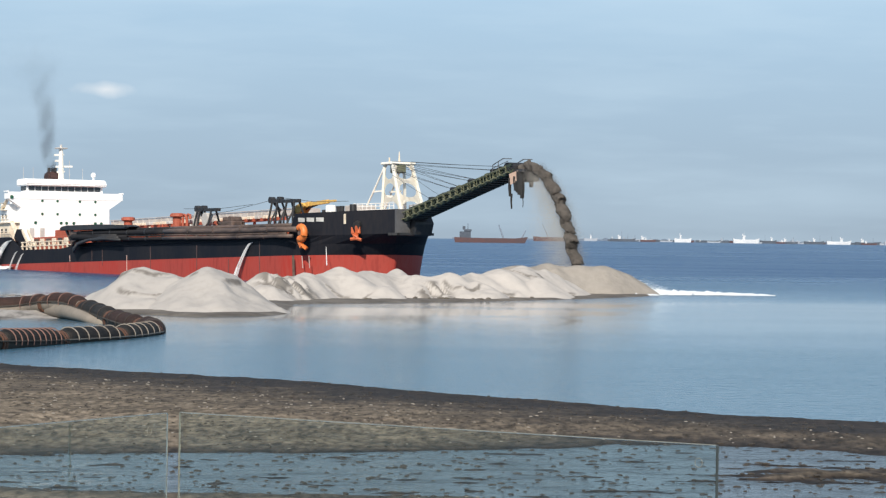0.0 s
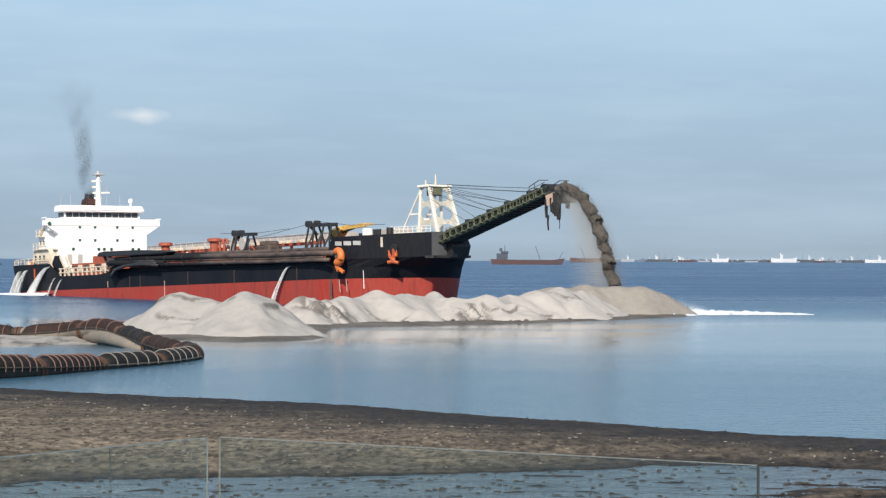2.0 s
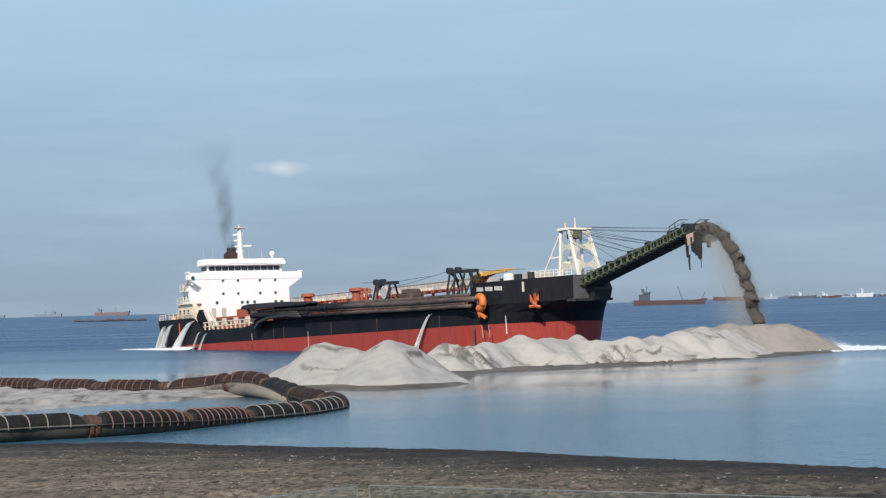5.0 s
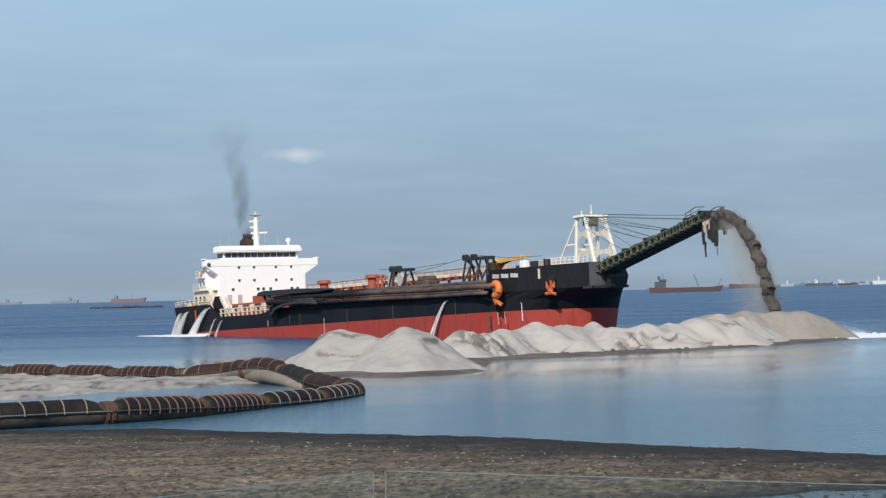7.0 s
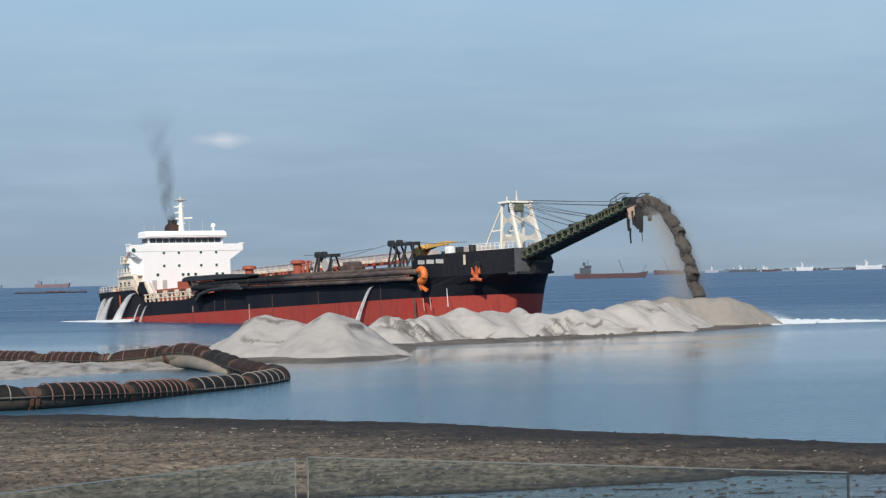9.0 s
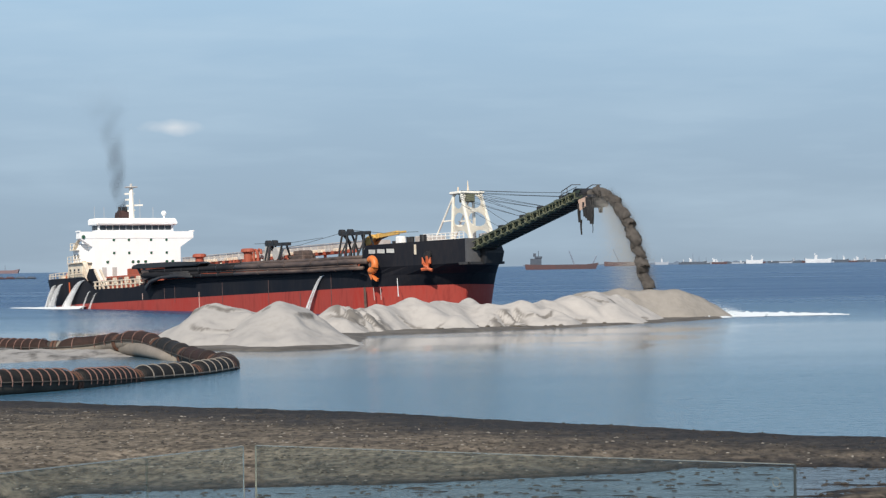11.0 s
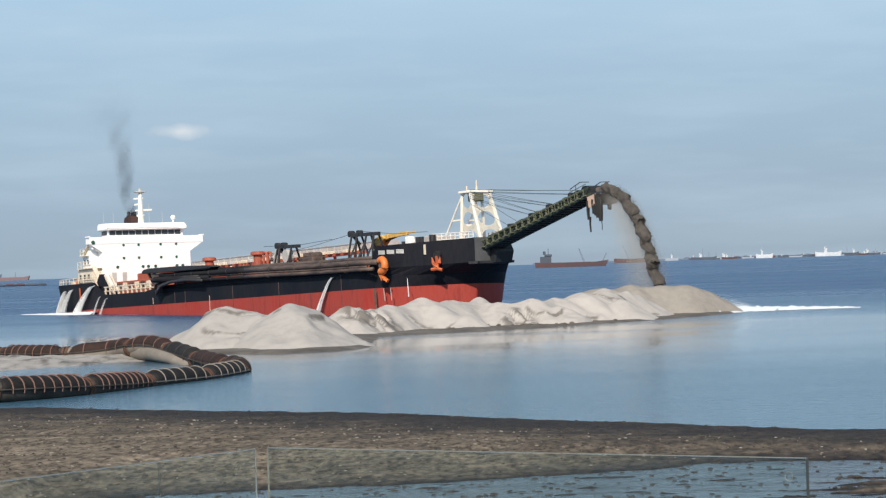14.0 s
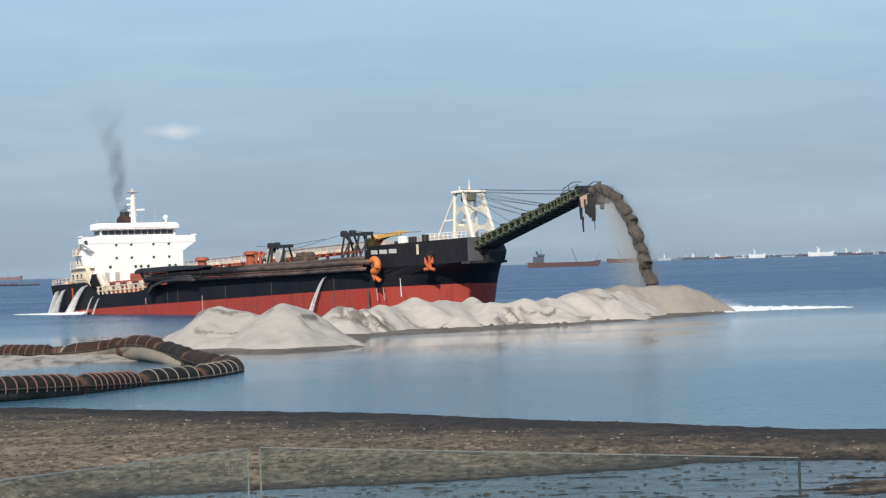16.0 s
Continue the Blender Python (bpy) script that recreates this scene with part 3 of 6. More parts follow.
def heap_field(peaks, slope, rough, seed, crags=(), scarps=(), spills=()):
    """Heaps along a line of peaks (x, y, height, roundness), with spilled cones before them, broken crests
    (x, y, size) and slides: arcs (x, y, radius, first and last bearing, fall, run)."""
    def fn(x, y):
        wx, wy = x + 1.3 * fbm(x, y, 0.11, seed), y + 1.3 * fbm(x, y, 0.13, seed + 5)
        h = -9.0
        for (ax, ay, az, ar), (bx, by, bz, br) in zip(peaks, peaks[1:] + peaks[-1:]):
            dx, dy = bx - ax, by - ay
            n = dx * dx + dy * dy
            t = 0 if n == 0 else max(0, min(1, ((wx - ax) * dx + (wy - ay) * dy) / n))
            d = math.hypot(wx - ax - dx * t, wy - ay - dy * t)
            r = ar + (br - ar) * t
            top = az + (bz - az) * t - 0.28 * math.sin(math.pi * t) * min(1, math.sqrt(n) / 6)
            h = blend_up(h, top + r * slope * 0.4 - slope * math.hypot(d, r * 0.4))
        for cx, cy, cz, cr in spills:
            d = math.hypot(wx - cx, (wy - cy) * 0.8)
            h = blend_up(h, cz + cr * slope * 0.4 - slope * math.hypot(d, cr * 0.4))
        for cx, cy, size in crags:
            w = math.exp(-(((x - cx) ** 2 + ((y - cy) * 0.7) ** 2) / (size * size)) ** 2)
            if w > 0.02:
                edge, block = broken(x, y, seed)
                h += w * (0.9 * edge + 0.45 * block - 0.15)
        for cx, cy, radius, b0, b1, fall, run in scarps:
            d, strong = scar_line(x, y, seed, cx, cy, radius, b0, b1)
            if d > 0 and strong > 0:
                h -= fall * strong * min(1, d / 0.3) * max(0, 1 - d / run)
        return h + rough * fbm(x, y, 0.35, seed + 9) + 0.2 * rough * fbm(x, y, 1.3, seed)
    return fn


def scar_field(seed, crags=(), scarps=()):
    """1 where slide lips and cracks are darkened, 0 where the sand keeps its colour."""
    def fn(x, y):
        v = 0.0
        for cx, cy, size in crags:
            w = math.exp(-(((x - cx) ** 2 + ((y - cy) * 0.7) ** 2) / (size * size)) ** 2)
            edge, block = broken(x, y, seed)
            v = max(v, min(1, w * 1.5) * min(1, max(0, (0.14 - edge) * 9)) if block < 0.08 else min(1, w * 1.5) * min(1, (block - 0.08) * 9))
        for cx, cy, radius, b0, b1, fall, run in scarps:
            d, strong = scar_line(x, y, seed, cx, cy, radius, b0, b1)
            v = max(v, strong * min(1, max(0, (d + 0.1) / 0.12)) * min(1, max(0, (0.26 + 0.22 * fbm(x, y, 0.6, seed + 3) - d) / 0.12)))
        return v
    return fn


FRONT_HEAPS = [(-28.5, 203, 0.7, 2.0), (-25.0, 196, 2.1, 2.0), (-22.3, 191.5, 3.2, 2.5), (-20.4, 191.0, 2.5, 2.0), (-17.6, 189.0, 3.3, 2.2)]
RIDGE_HEAPS = [(-15.2, 222, 2.8, 1.2), (-12.9, 226.5, 2.75, 1.6), (-9.8, 231.0, 3.2, 2.6), (-7.0, 235, 2.8, 2), (-4.6, 239, 2.95, 1.6), (-2.6, 236, 2.4, 2), (0.7, 236, 2.7, 1.6),
               (3.0, 241, 2.55, 1.6), (5.2, 244, 2.95, 1.8), (8.3, 249, 3.3, 1.8), (10.8, 252, 2.75, 2.0), (13.0, 255, 1.7, 2)]
FRESH_HEAPS = [(7.2, 262, 3.1, 3.0), (11.5, 264, 3.2, 3), (14.6, 265, 3.15, 3), (17.0, 265.5, 3.0, 2.2), (18.2, 266, 2.55, 1.6)]
FIRST_SCARS = ((-22.9, 192.6, 2.1, -80, 60, 0.3, 1.8), (-22.2, 191.6, 3.6, -45, 25, 0.22, 1.4))
CONE_SCARS = ((-17.9, 189.4, 2.3, 28, 100, 0.45, 4.0), (-17.8, 189.0, 1.1, -90, -25, 0.15, 2.0))
RIDGE_CRAGS = ((-13.6, 220.6, 2.8), (-0.6, 232.4, 1.6))
RIDGE_SCARS = ((-8.5, 230.0, 3.4, -45, 40, 0.22, 2.2), (-3.5, 233.5, 2.6, -30, 55, 0.2, 2.0), (1.8, 236.4, 2.2, -60, 70, 0.3, 2.4), (5.4, 241.5, 2.0, -40, 60, 0.2, 2.0), (8.6, 249.4, 2.6, -65, 50, 0.28, 2.2), (11.0, 251.0, 2.2, -60, 75, 0.28, 2.0))
RIDGE_SPILLS = ((-15.6, 217.5, 1.7, 1.5), (-5.6, 229.5, 1.35, 3.2), (3.4, 235.6, 1.8, 1.4), (9.4, 245.0, 2.1, 1.8))
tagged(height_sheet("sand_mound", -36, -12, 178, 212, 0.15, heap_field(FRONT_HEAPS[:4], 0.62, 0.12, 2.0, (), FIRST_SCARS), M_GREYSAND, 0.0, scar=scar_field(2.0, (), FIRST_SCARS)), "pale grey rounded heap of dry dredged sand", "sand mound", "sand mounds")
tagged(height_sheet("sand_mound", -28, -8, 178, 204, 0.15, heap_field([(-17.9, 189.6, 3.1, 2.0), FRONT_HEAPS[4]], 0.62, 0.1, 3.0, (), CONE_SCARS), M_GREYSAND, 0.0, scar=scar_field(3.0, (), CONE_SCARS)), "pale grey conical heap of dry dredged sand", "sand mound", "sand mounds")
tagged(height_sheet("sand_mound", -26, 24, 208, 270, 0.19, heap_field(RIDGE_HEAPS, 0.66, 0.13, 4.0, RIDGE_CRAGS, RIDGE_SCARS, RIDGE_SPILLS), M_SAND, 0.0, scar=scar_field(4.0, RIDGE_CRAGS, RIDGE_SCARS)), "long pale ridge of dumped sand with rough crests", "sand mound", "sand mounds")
tagged(height_sheet("sand_mound", 0, 30, 250, 278, 0.3, heap_field(FRESH_HEAPS, 0.7, 0.12, 6.0), M_FRESH, 0.0), "fresh brown-grey heap of sand under the chute", "sand mound", "sand mounds")


ridge_height = heap_field(RIDGE_HEAPS, 0.66, 0.2, 4.0)
g = random.Random(23)
bm = B()
for _ in range(60):
    t = g.random()
    k = t * 8.999 + 2
    (ax, ay, az, ar), (bx, by, bz, br) = RIDGE_HEAPS[int(k)], RIDGE_HEAPS[min(int(k) + 1, 11)]
    x, y = ax + (bx - ax) * (k % 1) + g.uniform(-1.0, 1.0), ay + (by - ay) * (k % 1)
    while ridge_height(x, y) > 0.22:
        y -= 0.15
    q = g.uniform(0.05, 0.2)
    m = Matrix.Translation((x, y - 0.2 - 2.5 * g.random(), 0.15 + q * 0.2)) @ Matrix.Rotation(g.random() * 3, 4, "Z") @ Matrix.Diagonal((q * 1.5, q, q * 0.8, 1))
    new_v = bmesh.ops.create_icosphere(bm, subdivisions=1, radius=1.0, matrix=m)["verts"]
    for v in new_v:
        v.co += 0.25 * q * Vector(noise.noise_vector(v.co * 3))
tagged(part("sand_clods", bm, M_WETSAND), "dark damp clods fallen along the foot of the ridge", "clods", kind="stuff")


def apron(x, y):
    right = lerp_table([(176, -17), (180, -12.8), (184.5, -11.4), (188, -11.8), (204, -12.2), (211, -12.5), (219, -6), (227, 2.4), (234, 8), (244, 14.2), (257, 20.8), (268, 23.5)], y)
    left = lerp_table([(176, -17), (180, -24), (186, -27), (196, -31), (206, -33), (216, -22), (240, -8), (268, 8)], y)
    e = min(right - x, x - left, y - 176, 272 - y)
    return max(-0.4, 0.16 * min(1, e / 1.0) + 0.07 * fbm(x, y, 0.3, 11))


tagged(height_sheet("wet_sand_bar", -40, 34, 172, 274, 0.5, apron, M_WETSAND, -0.05), "low dark apron of wet sand round the heaps", "sand bar", kind="structure")


def flat_height(x, y):
    front = lerp_table([(-80, 128), (-45, 141), (-38.5, 147), (-35, 154), (-30.8, 160), (-27.9, 165), (-24.6, 168), (-22, 172)], x)
    back = lerp_table([(-80, 226), (-60, 206), (-50, 197), (-46, 193), (-40, 186), (-34.5, 180), (-29, 178), (-25, 173)], x)
    e = min(y - front, back - y, (-22 - x) * 1.5)
    rise = max(0, min(1, (y - front - 1 + 3 * fbm(x, y, 0.12, 25)) / 9))
    h = -0.05 + 0.38 * rise * rise * (3 - 2 * rise) * min(1, max(0, e / 2.5)) if e > 0 else e * 0.1
    return max(-0.5, h + 0.04 * fbm(x, y, 0.3, 21) + 0.3 * rise * fbm(x, y, 0.3, 23) * min(1, max(0, e / 3)))


tagged(height_sheet("sand_flat", -84, -16, 134, 234, 0.45, flat_height, M_FLAT, -0.1), "pale sand flat inside the loop of floating pipes", "sand bar", kind="structure")


# ======== the dredger ========
# local frame: x from the stern to the bow, y to port, z up; it is trimmed by the stern
BEAM, BOW = 19.0, 116.7
SHIP = Matrix.Translation((-67.22, 394.52, 0.0)) @ Euler((0, 0, radians(-57))).to_matrix().to_4x4() @ Euler((0, radians(-1.72), 0)).to_matrix().to_4x4()
ship = new("dredger_ship")
ship.matrix_world = SHIP
tagged(ship, "black and red sand dredger with a white bridge house", "ship")
DECK_LINE = [(0, 4.35), (20.0, 4.2), (22.5, 2.25), (39, 2.2), (41.5, 2.8), (46, 2.9), (103.4, 2.8), (104.6, 5.25), (110, 5.4), (117, 5.6)]
LEVELS = [-5.0, -3.0, -1.5, 0.2]


def hull_point(u, z, top):
    """u from 0 at the stern to 1 at the bow; the half breadth at that height. A sharp stem below, a flat face above."""
    k = min(1, max(0, (z + 5) / 10.3))
    b = min(1, max(0, (z - 1.2) / 1.4))
    stern = 2.4 * (1 - min(1, max(0, (z + 2) / 5))) ** 1.5
    stem = (112.0 + 1.9 * k) * (1 - b) + 116.7 * b
    x = stern + u * (stem - stern)
    full = BEAM / 2
    s = stem - x
    sharp = lerp_table([(0, 0.05), (0.6, 1.5), (2, 3.9), (3.9, 6.4), (5.9, 7.9), (7.7, 8.75), (9.9, 9.3), (13.2, full)], s * (0.86 + 0.18 * k))
    blunt = lerp_table([(0, 2.3), (2, 3.6), (4.7, 5.3), (8.7, 7.9), (10.5, 8.75), (12.7, 9.3), (16, full)], s)
    fore = (sharp * (1 - b) + blunt * b) / full
    run = 26 - 14 * k
    a = min(1, max(0, (x - stern) / run))
    aft_min = 0.5 + 0.3 * k ** 0.6
    aft = aft_min + (1 - aft_min) * (1 - (1 - a) ** 2.2)
    return x, full * fore * aft


US = sorted({0, 0.012, 0.03, 0.06, 0.1, 0.14, 0.164, 0.186, 0.2, 0.25, 0.32, 0.38, 0.45, 0.55, 0.65, 0.75, 0.8, 0.83, 0.86, 0.886, 0.8963, 0.905, 0.9, 0.915, 0.93, 0.945, 0.96, 0.972, 0.982, 0.99, 0.996, 1.0})


def hull_side(levels_of):
    bm = B()
    for side in (-1, 1):
        grid = []
        for u in US:
            xt = u * BOW
            col = []
            for z in levels_of(xt):
                x, w = hull_point(u, z, 0)
                col.append(bm.verts.new((x, side * w, z)))
            grid.append(col)
        for a, b in zip(grid, grid[1:]):
            for i in range(len(a) - 1):
                bm.faces.new((a[i], b[i], b[i + 1], a[i + 1]))
        if side == -1:
            first, last = grid[0], grid[-1]
        else:
            for i in range(len(first) - 1):
                bm.faces.new((first[i], first[i + 1], grid[0][i + 1], grid[0][i]))
                bm.faces.new((last[i], grid[-1][i], grid[-1][i + 1], last[i + 1]))
    bmesh.ops.remove_doubles(bm, verts=bm.verts, dist=0.03)
    return bm


part("hull_bottom", hull_side(lambda x: LEVELS), M_RED, ship, "red antifouling paint with pale streaks", smooth=True)
hull = part("hull_side", hull_side(lambda x: [0.2 + (lerp_table(DECK_LINE, x) - 0.2) * k for k in (0, 0.25, 0.46, 0.6, 0.8, 1)]), M_BLACK, ship, "black painted topsides")
hull.modifiers.new("plate", "SOLIDIFY").thickness = 0.12
# decks
bm = B()
for x0, x1, z in ((0.8, 21, 3.6), (21, 104, 1.55), (104, 116.3, 4.6)):
    xs = [x0 + (x1 - x0) * i / 8 for i in range(9)]
    edge = []
    for x in xs:
        w = hull_point(min(1, max(0, x / BOW)), z, 0)[1] - 0.15
        edge.append((bm.verts.new((x, -w, z)), bm.verts.new((x, w, z))))
    for (a, b), (c, d) in zip(edge, edge[1:]):
        bm.faces.new((a, c, d, b))
part("deck", bm, M_OXIDE, ship, "red oxide steel deck")
# rubbing strake and scuppers along the topside
bm = B()
tube(bm, [(x, -hull_point(x / BOW, 2.3, 0)[1] - 0.05, 2.28) for x in (44, 60, 80, 102)], 0.14, 6)
part("rubbing_strake", bm, M_BLACK, ship)
# forecastle rail stanchions and bulwark break
bm = B()
prism(bm, [(103.2, 2.4), (104.6, 5.2), (105.2, 5.2), (105.2, 1.6), (103.2, 1.6)], -BEAM / 2 + 0.9, BEAM / 2 - 0.9)
part("forecastle_bulkhead", bm, M_BLACK, ship)

def on_bow(x, z, out=0.0):
    return Vector((x, -hull_point(x / BOW, z, 0)[1] - out, z))


# square bow under the boom: grey plate, foundation and a ledge
bm = B()
prism(bm, [(114.8, 5.55), (116.95, 5.55), (116.9, 2.75), (114.8, 2.75)], -2.35, -0.4)
part("bow_plate", bm, M_GREYD, ship, "worn dark grey bow plate")
bm = B()
prism(bm, [(113.0, 5.0), (117.6, 4.9), (118.3, 3.9), (117.7, 2.4), (113.0, 2.4)], -0.4, 2.2)
bmesh.ops.bevel(bm, geom=list(bm.edges), offset=0.15, segments=1, affect="EDGES")
part("boom_foundation", bm, M_DARK, ship, "black steel foundation under the boom")
bm = B()
ledge = [on_bow(x, 2.6, 0.25) for x in (116.2, 116.4, 116.6)] + [Vector((117.15, -2.2, 2.6)), Vector((117.15, 2.2, 2.6)), Vector((117.0, 2.6, 2.6))]
for a, b in zip(ledge, ledge[1:]):
    bar(bm, a, b, 0.7, 0.3)
part("bow_fender_ledge", bm, M_DARK, ship)

# anchor in its pocket
def on_side(x, z, out=0.0):
    return Vector((x, -hull_point(x / BOW, z, 0)[1] - out, z))


anchor_x = 112.5
n0 = on_side(anchor_x - 0.5, 2.8)
n1 = on_side(anchor_x + 0.5, 2.8)
along = (n1 - n0).normalized()
outward = Vector((along.y, -along.x, 0))
if outward.y > 0:
    outward = -outward
A0 = on_side(anchor_x, 2.9) + outward * 0.35


def anchor_at(s, z, o=0.0):
    return A0 + along * s + outward * o + Vector((0, 0, z))


bm = B()
bar(bm, anchor_at(0, 0.75), anchor_at(0, -0.75), 0.32, 0.26)
for q in (-1, 1):
    tube(bm, [anchor_at(0.08 * q, -0.6, 0.1), anchor_at(0.42 * q, -0.1, 0.22), anchor_at(0.55 * q, 0.6, 0.26)], [0.26, 0.22, 0.05], 6)
tube(bm, [anchor_at(-0.75, -0.85, 0.1), anchor_at(0, -0.78, 0.1), anchor_at(0.7, -0.95, 0.1)], 0.2, 6)
anchor = part("anchor", bm, M_ANCHOR, ship, "orange stockless anchor hauled home")
bm = B()
tube(bm, [anchor_at(0, 0.9, -0.4), anchor_at(0, 0.75, 0.1)], 0.5, 10)
part("hawse_pipe", bm, M_DARK, anchor)
# white fairlead plate and name bars on the bow
for k, (xa, xb) in enumerate(((105.2, 106.3), (106.55, 107.55), (107.8, 108.7))):
    bm = B()
    pa, pb = on_side(xa, 4.25, 0.06), on_side(xb, 4.2, 0.06)
    v = [bm.verts.new(p) for p in (pa, pb, pb + Vector((0, 0, 0.5)), pa + Vector((0, 0, 0.5)))]
    bm.faces.new(v)
    bmesh.ops.solidify(bm, geom=bm.faces[:], thickness=0.03)
    part("name_bar", bm, M_BAND, ship, "white painted bar of lettering")
bm = B()
bar(bm, on_side(111.1, 3.9, 0.08), on_side(111.1, 5.1, 0.08), 0.3, 0.1)
part("draught_mark", bm, M_CREAM, ship, "pale painted mark")

# orange suction inlet with its elbow on the side
bm = B()
RX, RZ = 106.9, 2.85
ring_c = Vector((RX, -BEAM / 2 - 0.1, RZ))
pts = [ring_c + Vector((math.cos(t) * 0.72, 0, math.sin(t) * 0.72)) for t in [radians(a) for a in range(-120, 131, 10)]]
tube(bm, pts, 0.44, 12)
inlet = part("suction_elbow", bm, M_ORANGE, ship, "orange curved suction pipe elbow", smooth=True)
bm = B()
tube(bm, [ring_c + Vector((-0.5, 0.9, 0)), ring_c + Vector((0, -0.1, 0))], 0.4, 12)
part("hub", bm, M_PIPE, inlet)
bm = B()
bar(bm, ring_c + Vector((-0.5, 0, -0.8)), ring_c + Vector((0.2, 0, -1.7)), 0.4, 0.45)
bar(bm, ring_c + Vector((0.1, 0, -1.4)), ring_c + Vector((0.8, 0.3, -1.9)), 0.35, 0.35)
part("support_bracket", bm, M_ORANGE, inlet)

# drag pipes slung along the side, black aft and rusty forward
for name, y, z0, z1, r, x0, x1 in (("suction_pipe", -9.9, 4.25, 3.3, 0.36, 44, 106.4), ("jet_pipe", -10.1, 3.3, 2.5, 0.24, 46, 105.6), ("suction_pipe", -8.9, 4.55, 3.85, 0.28, 47, 104), ("hose_line", -10.0, 3.7, 2.85, 0.13, 50, 104)):
    for c0, c1, mat, words in ((x0, 71.0, M_BLACKPIPE, "black painted pipe along the side"), (71.0, x1, M_PIPE, "rust-streaked steel pipe along the side")):
        bm = B()
        n = 8
        fs = [(c0 + (c1 - c0) * i / n - x0) / (x1 - x0) for i in range(n + 1)]
        tube(bm, [(x0 + (x1 - x0) * f, y + 0.02 * math.sin(f * 25), z0 + (z1 - z0) * f + 0.03 * math.sin(f * 15)) for f in fs], r, 10)
        p = part(name, bm, mat, ship, words, smooth=True)
        for i in range(1, 5):
            bm = B()
            f = (c0 + (c1 - c0) * i / 5 - x0) / (x1 - x0)
            c = Vector((x0 + (x1 - x0) * f, y, z0 + (z1 - z0) * f))
            tube(bm, [c - Vector((0.14, 0, 0)), c + Vector((0.14, 0, 0))], r * 1.16, 10)
            part("flange", bm, M_DARK if mat is M_BLACKPIPE else M_PIPE, p)
# drag head: a flat dark cap on struts, with hoses that curve up out of the hull side
bm = B()
prism(bm, [(38.4, 4.75), (38.9, 5.3), (41, 5.42), (52, 5.3), (60.2, 5.02), (61.4, 4.75), (60, 4.5), (44, 4.68)], -10.5, -8.6)
bmesh.ops.bevel(bm, geom=list(bm.edges), offset=0.16, segments=2, affect="EDGES")
drag = part("drag_head_cap", bm, M_DARK, ship, "flat dark cap of the stowed drag head")
for k in range(4):
    bm = B()
    y = -10.0 - 0.2 * k
    tube(bm, [(42.4 + 0.5 * k, y, 2.0 - 0.12 * k), (43.6 + 0.6 * k, y, 2.7), (46.5 + 0.8 * k, y, 3.5 - 0.1 * k), (51 + k, y, 4.0 - 0.25 * k), (56 + k, y, 3.95 - 0.32 * k)], 0.2, 8)
    part("curved_hose", bm, M_DARK, drag, smooth=True)
bm = B()
prism(bm, [(41.2, 4.6), (45.5, 4.5), (44.5, 3.4), (42.2, 3.0)], -10.2, -9.4)
part("drag_head_visor", bm, M_PIPE, drag)
bm = B()
tube(bm, [(41.0, -9.9, 3.7), (42.5, -10.1, 3.75), (47, -10.2, 3.6), (53, -10.2, 3.45), (60, -10.1, 3.4)], [0.2, 0.4, 0.45, 0.35, 0.3], 12)
part("drag_head_body", bm, M_BLACKPIPE, drag, "black bulky drag head", smooth=True)
bm = B()
for x in (39.2, 41.0):
    bar(bm, (x, -9.7, 5.0), (x + 2.4, -9.7, 2.6), 0.3, 0.3)
part("cradle_strut", bm, M_PIPE, ship)


# davits: black portal frames that carry the pipes
def davit(x0, x1, z0, z1, y, name, spots=(0.06, 0.26, 0.62, 0.9)):
    bm = B()
    bar(bm, (x0, y, z1 - 0.3), (x1, y, z1 - 0.42), 0.6, 0.42)
    top = part(name, bm, M_DARK, ship, "black portal davit over the pipes")
    for n, f in enumerate(spots):
        x = x0 + (x1 - x0) * f
        for yy in (y - 0.7, y + 1.0):
            bm = B()
            lean = 0.35 if n % 2 else -0.1
            tube(bm, [(x + lean, yy, z0), (x + lean * 0.8, yy, (z0 + z1) / 2), (x, y + (yy - y) * 0.4, z1 - 0.45)], 0.15, 6)
            part("leg", bm, M_DARK, top)
    for x, r in ((x0 - 0.1, 0.4), (x0 + (x1 - x0) * 0.3, 0.36)):
        bm = B()
        tube(bm, [(x, y - 0.35, z1 - 0.12), (x, y + 0.35, z1 - 0.12)], r, 12)
        part("sheave", bm, M_DARK, top)
    bm = B()
    bar(bm, (x0 + 0.4, y, z1 - 0.5), (x0 + (x1 - x0) * 0.3, y, z1 - 1.5), 0.2, 0.3)
    part("gusset", bm, M_DARK, top)
    return top


davit(96.2, 102.9, 2.4, 7.35, -7.6, "pipe_davit")
davit(76.2, 81.9, 2.4, 6.9, -7.6, "pipe_davit", (0.05, 0.17, 0.74))
bm = B()
for k in range(3):
    bar(bm, (97.0 + k * 2.2, -9.4, 2.4), (97.8 + k * 2.2, -7.8, 6.2), 0.22, 0.22)
part("davit_brace", bm, M_DARK, ship)
bm = B()
tube(bm, [(79.3, -8.3, 5.3), (79.3, -7.4, 5.3)], 0.85, 16)
part("white_drum", bm, M_GREYW, ship, "pale winch drum end")
bm = B()
box(bm, 82.3, 86.2, -8, -6, 2.6, 4.9, 0.12)
box(bm, 82.9, 84.9, -7.6, -6.4, 4.9, 5.5, 0.1)
tube(bm, [(85.4, -7.9, 5.0), (85.4, -6.3, 5.0)], 0.5, 12)
part("winch_house", bm, M_PIPE, ship)
bm = B()
tube(bm, [(74.6, -7, 2.5), (74.0, -7, 4.6), (74.8, -7, 6.7)], 0.32, 8)
part("vent_post", bm, M_GREYW, ship)


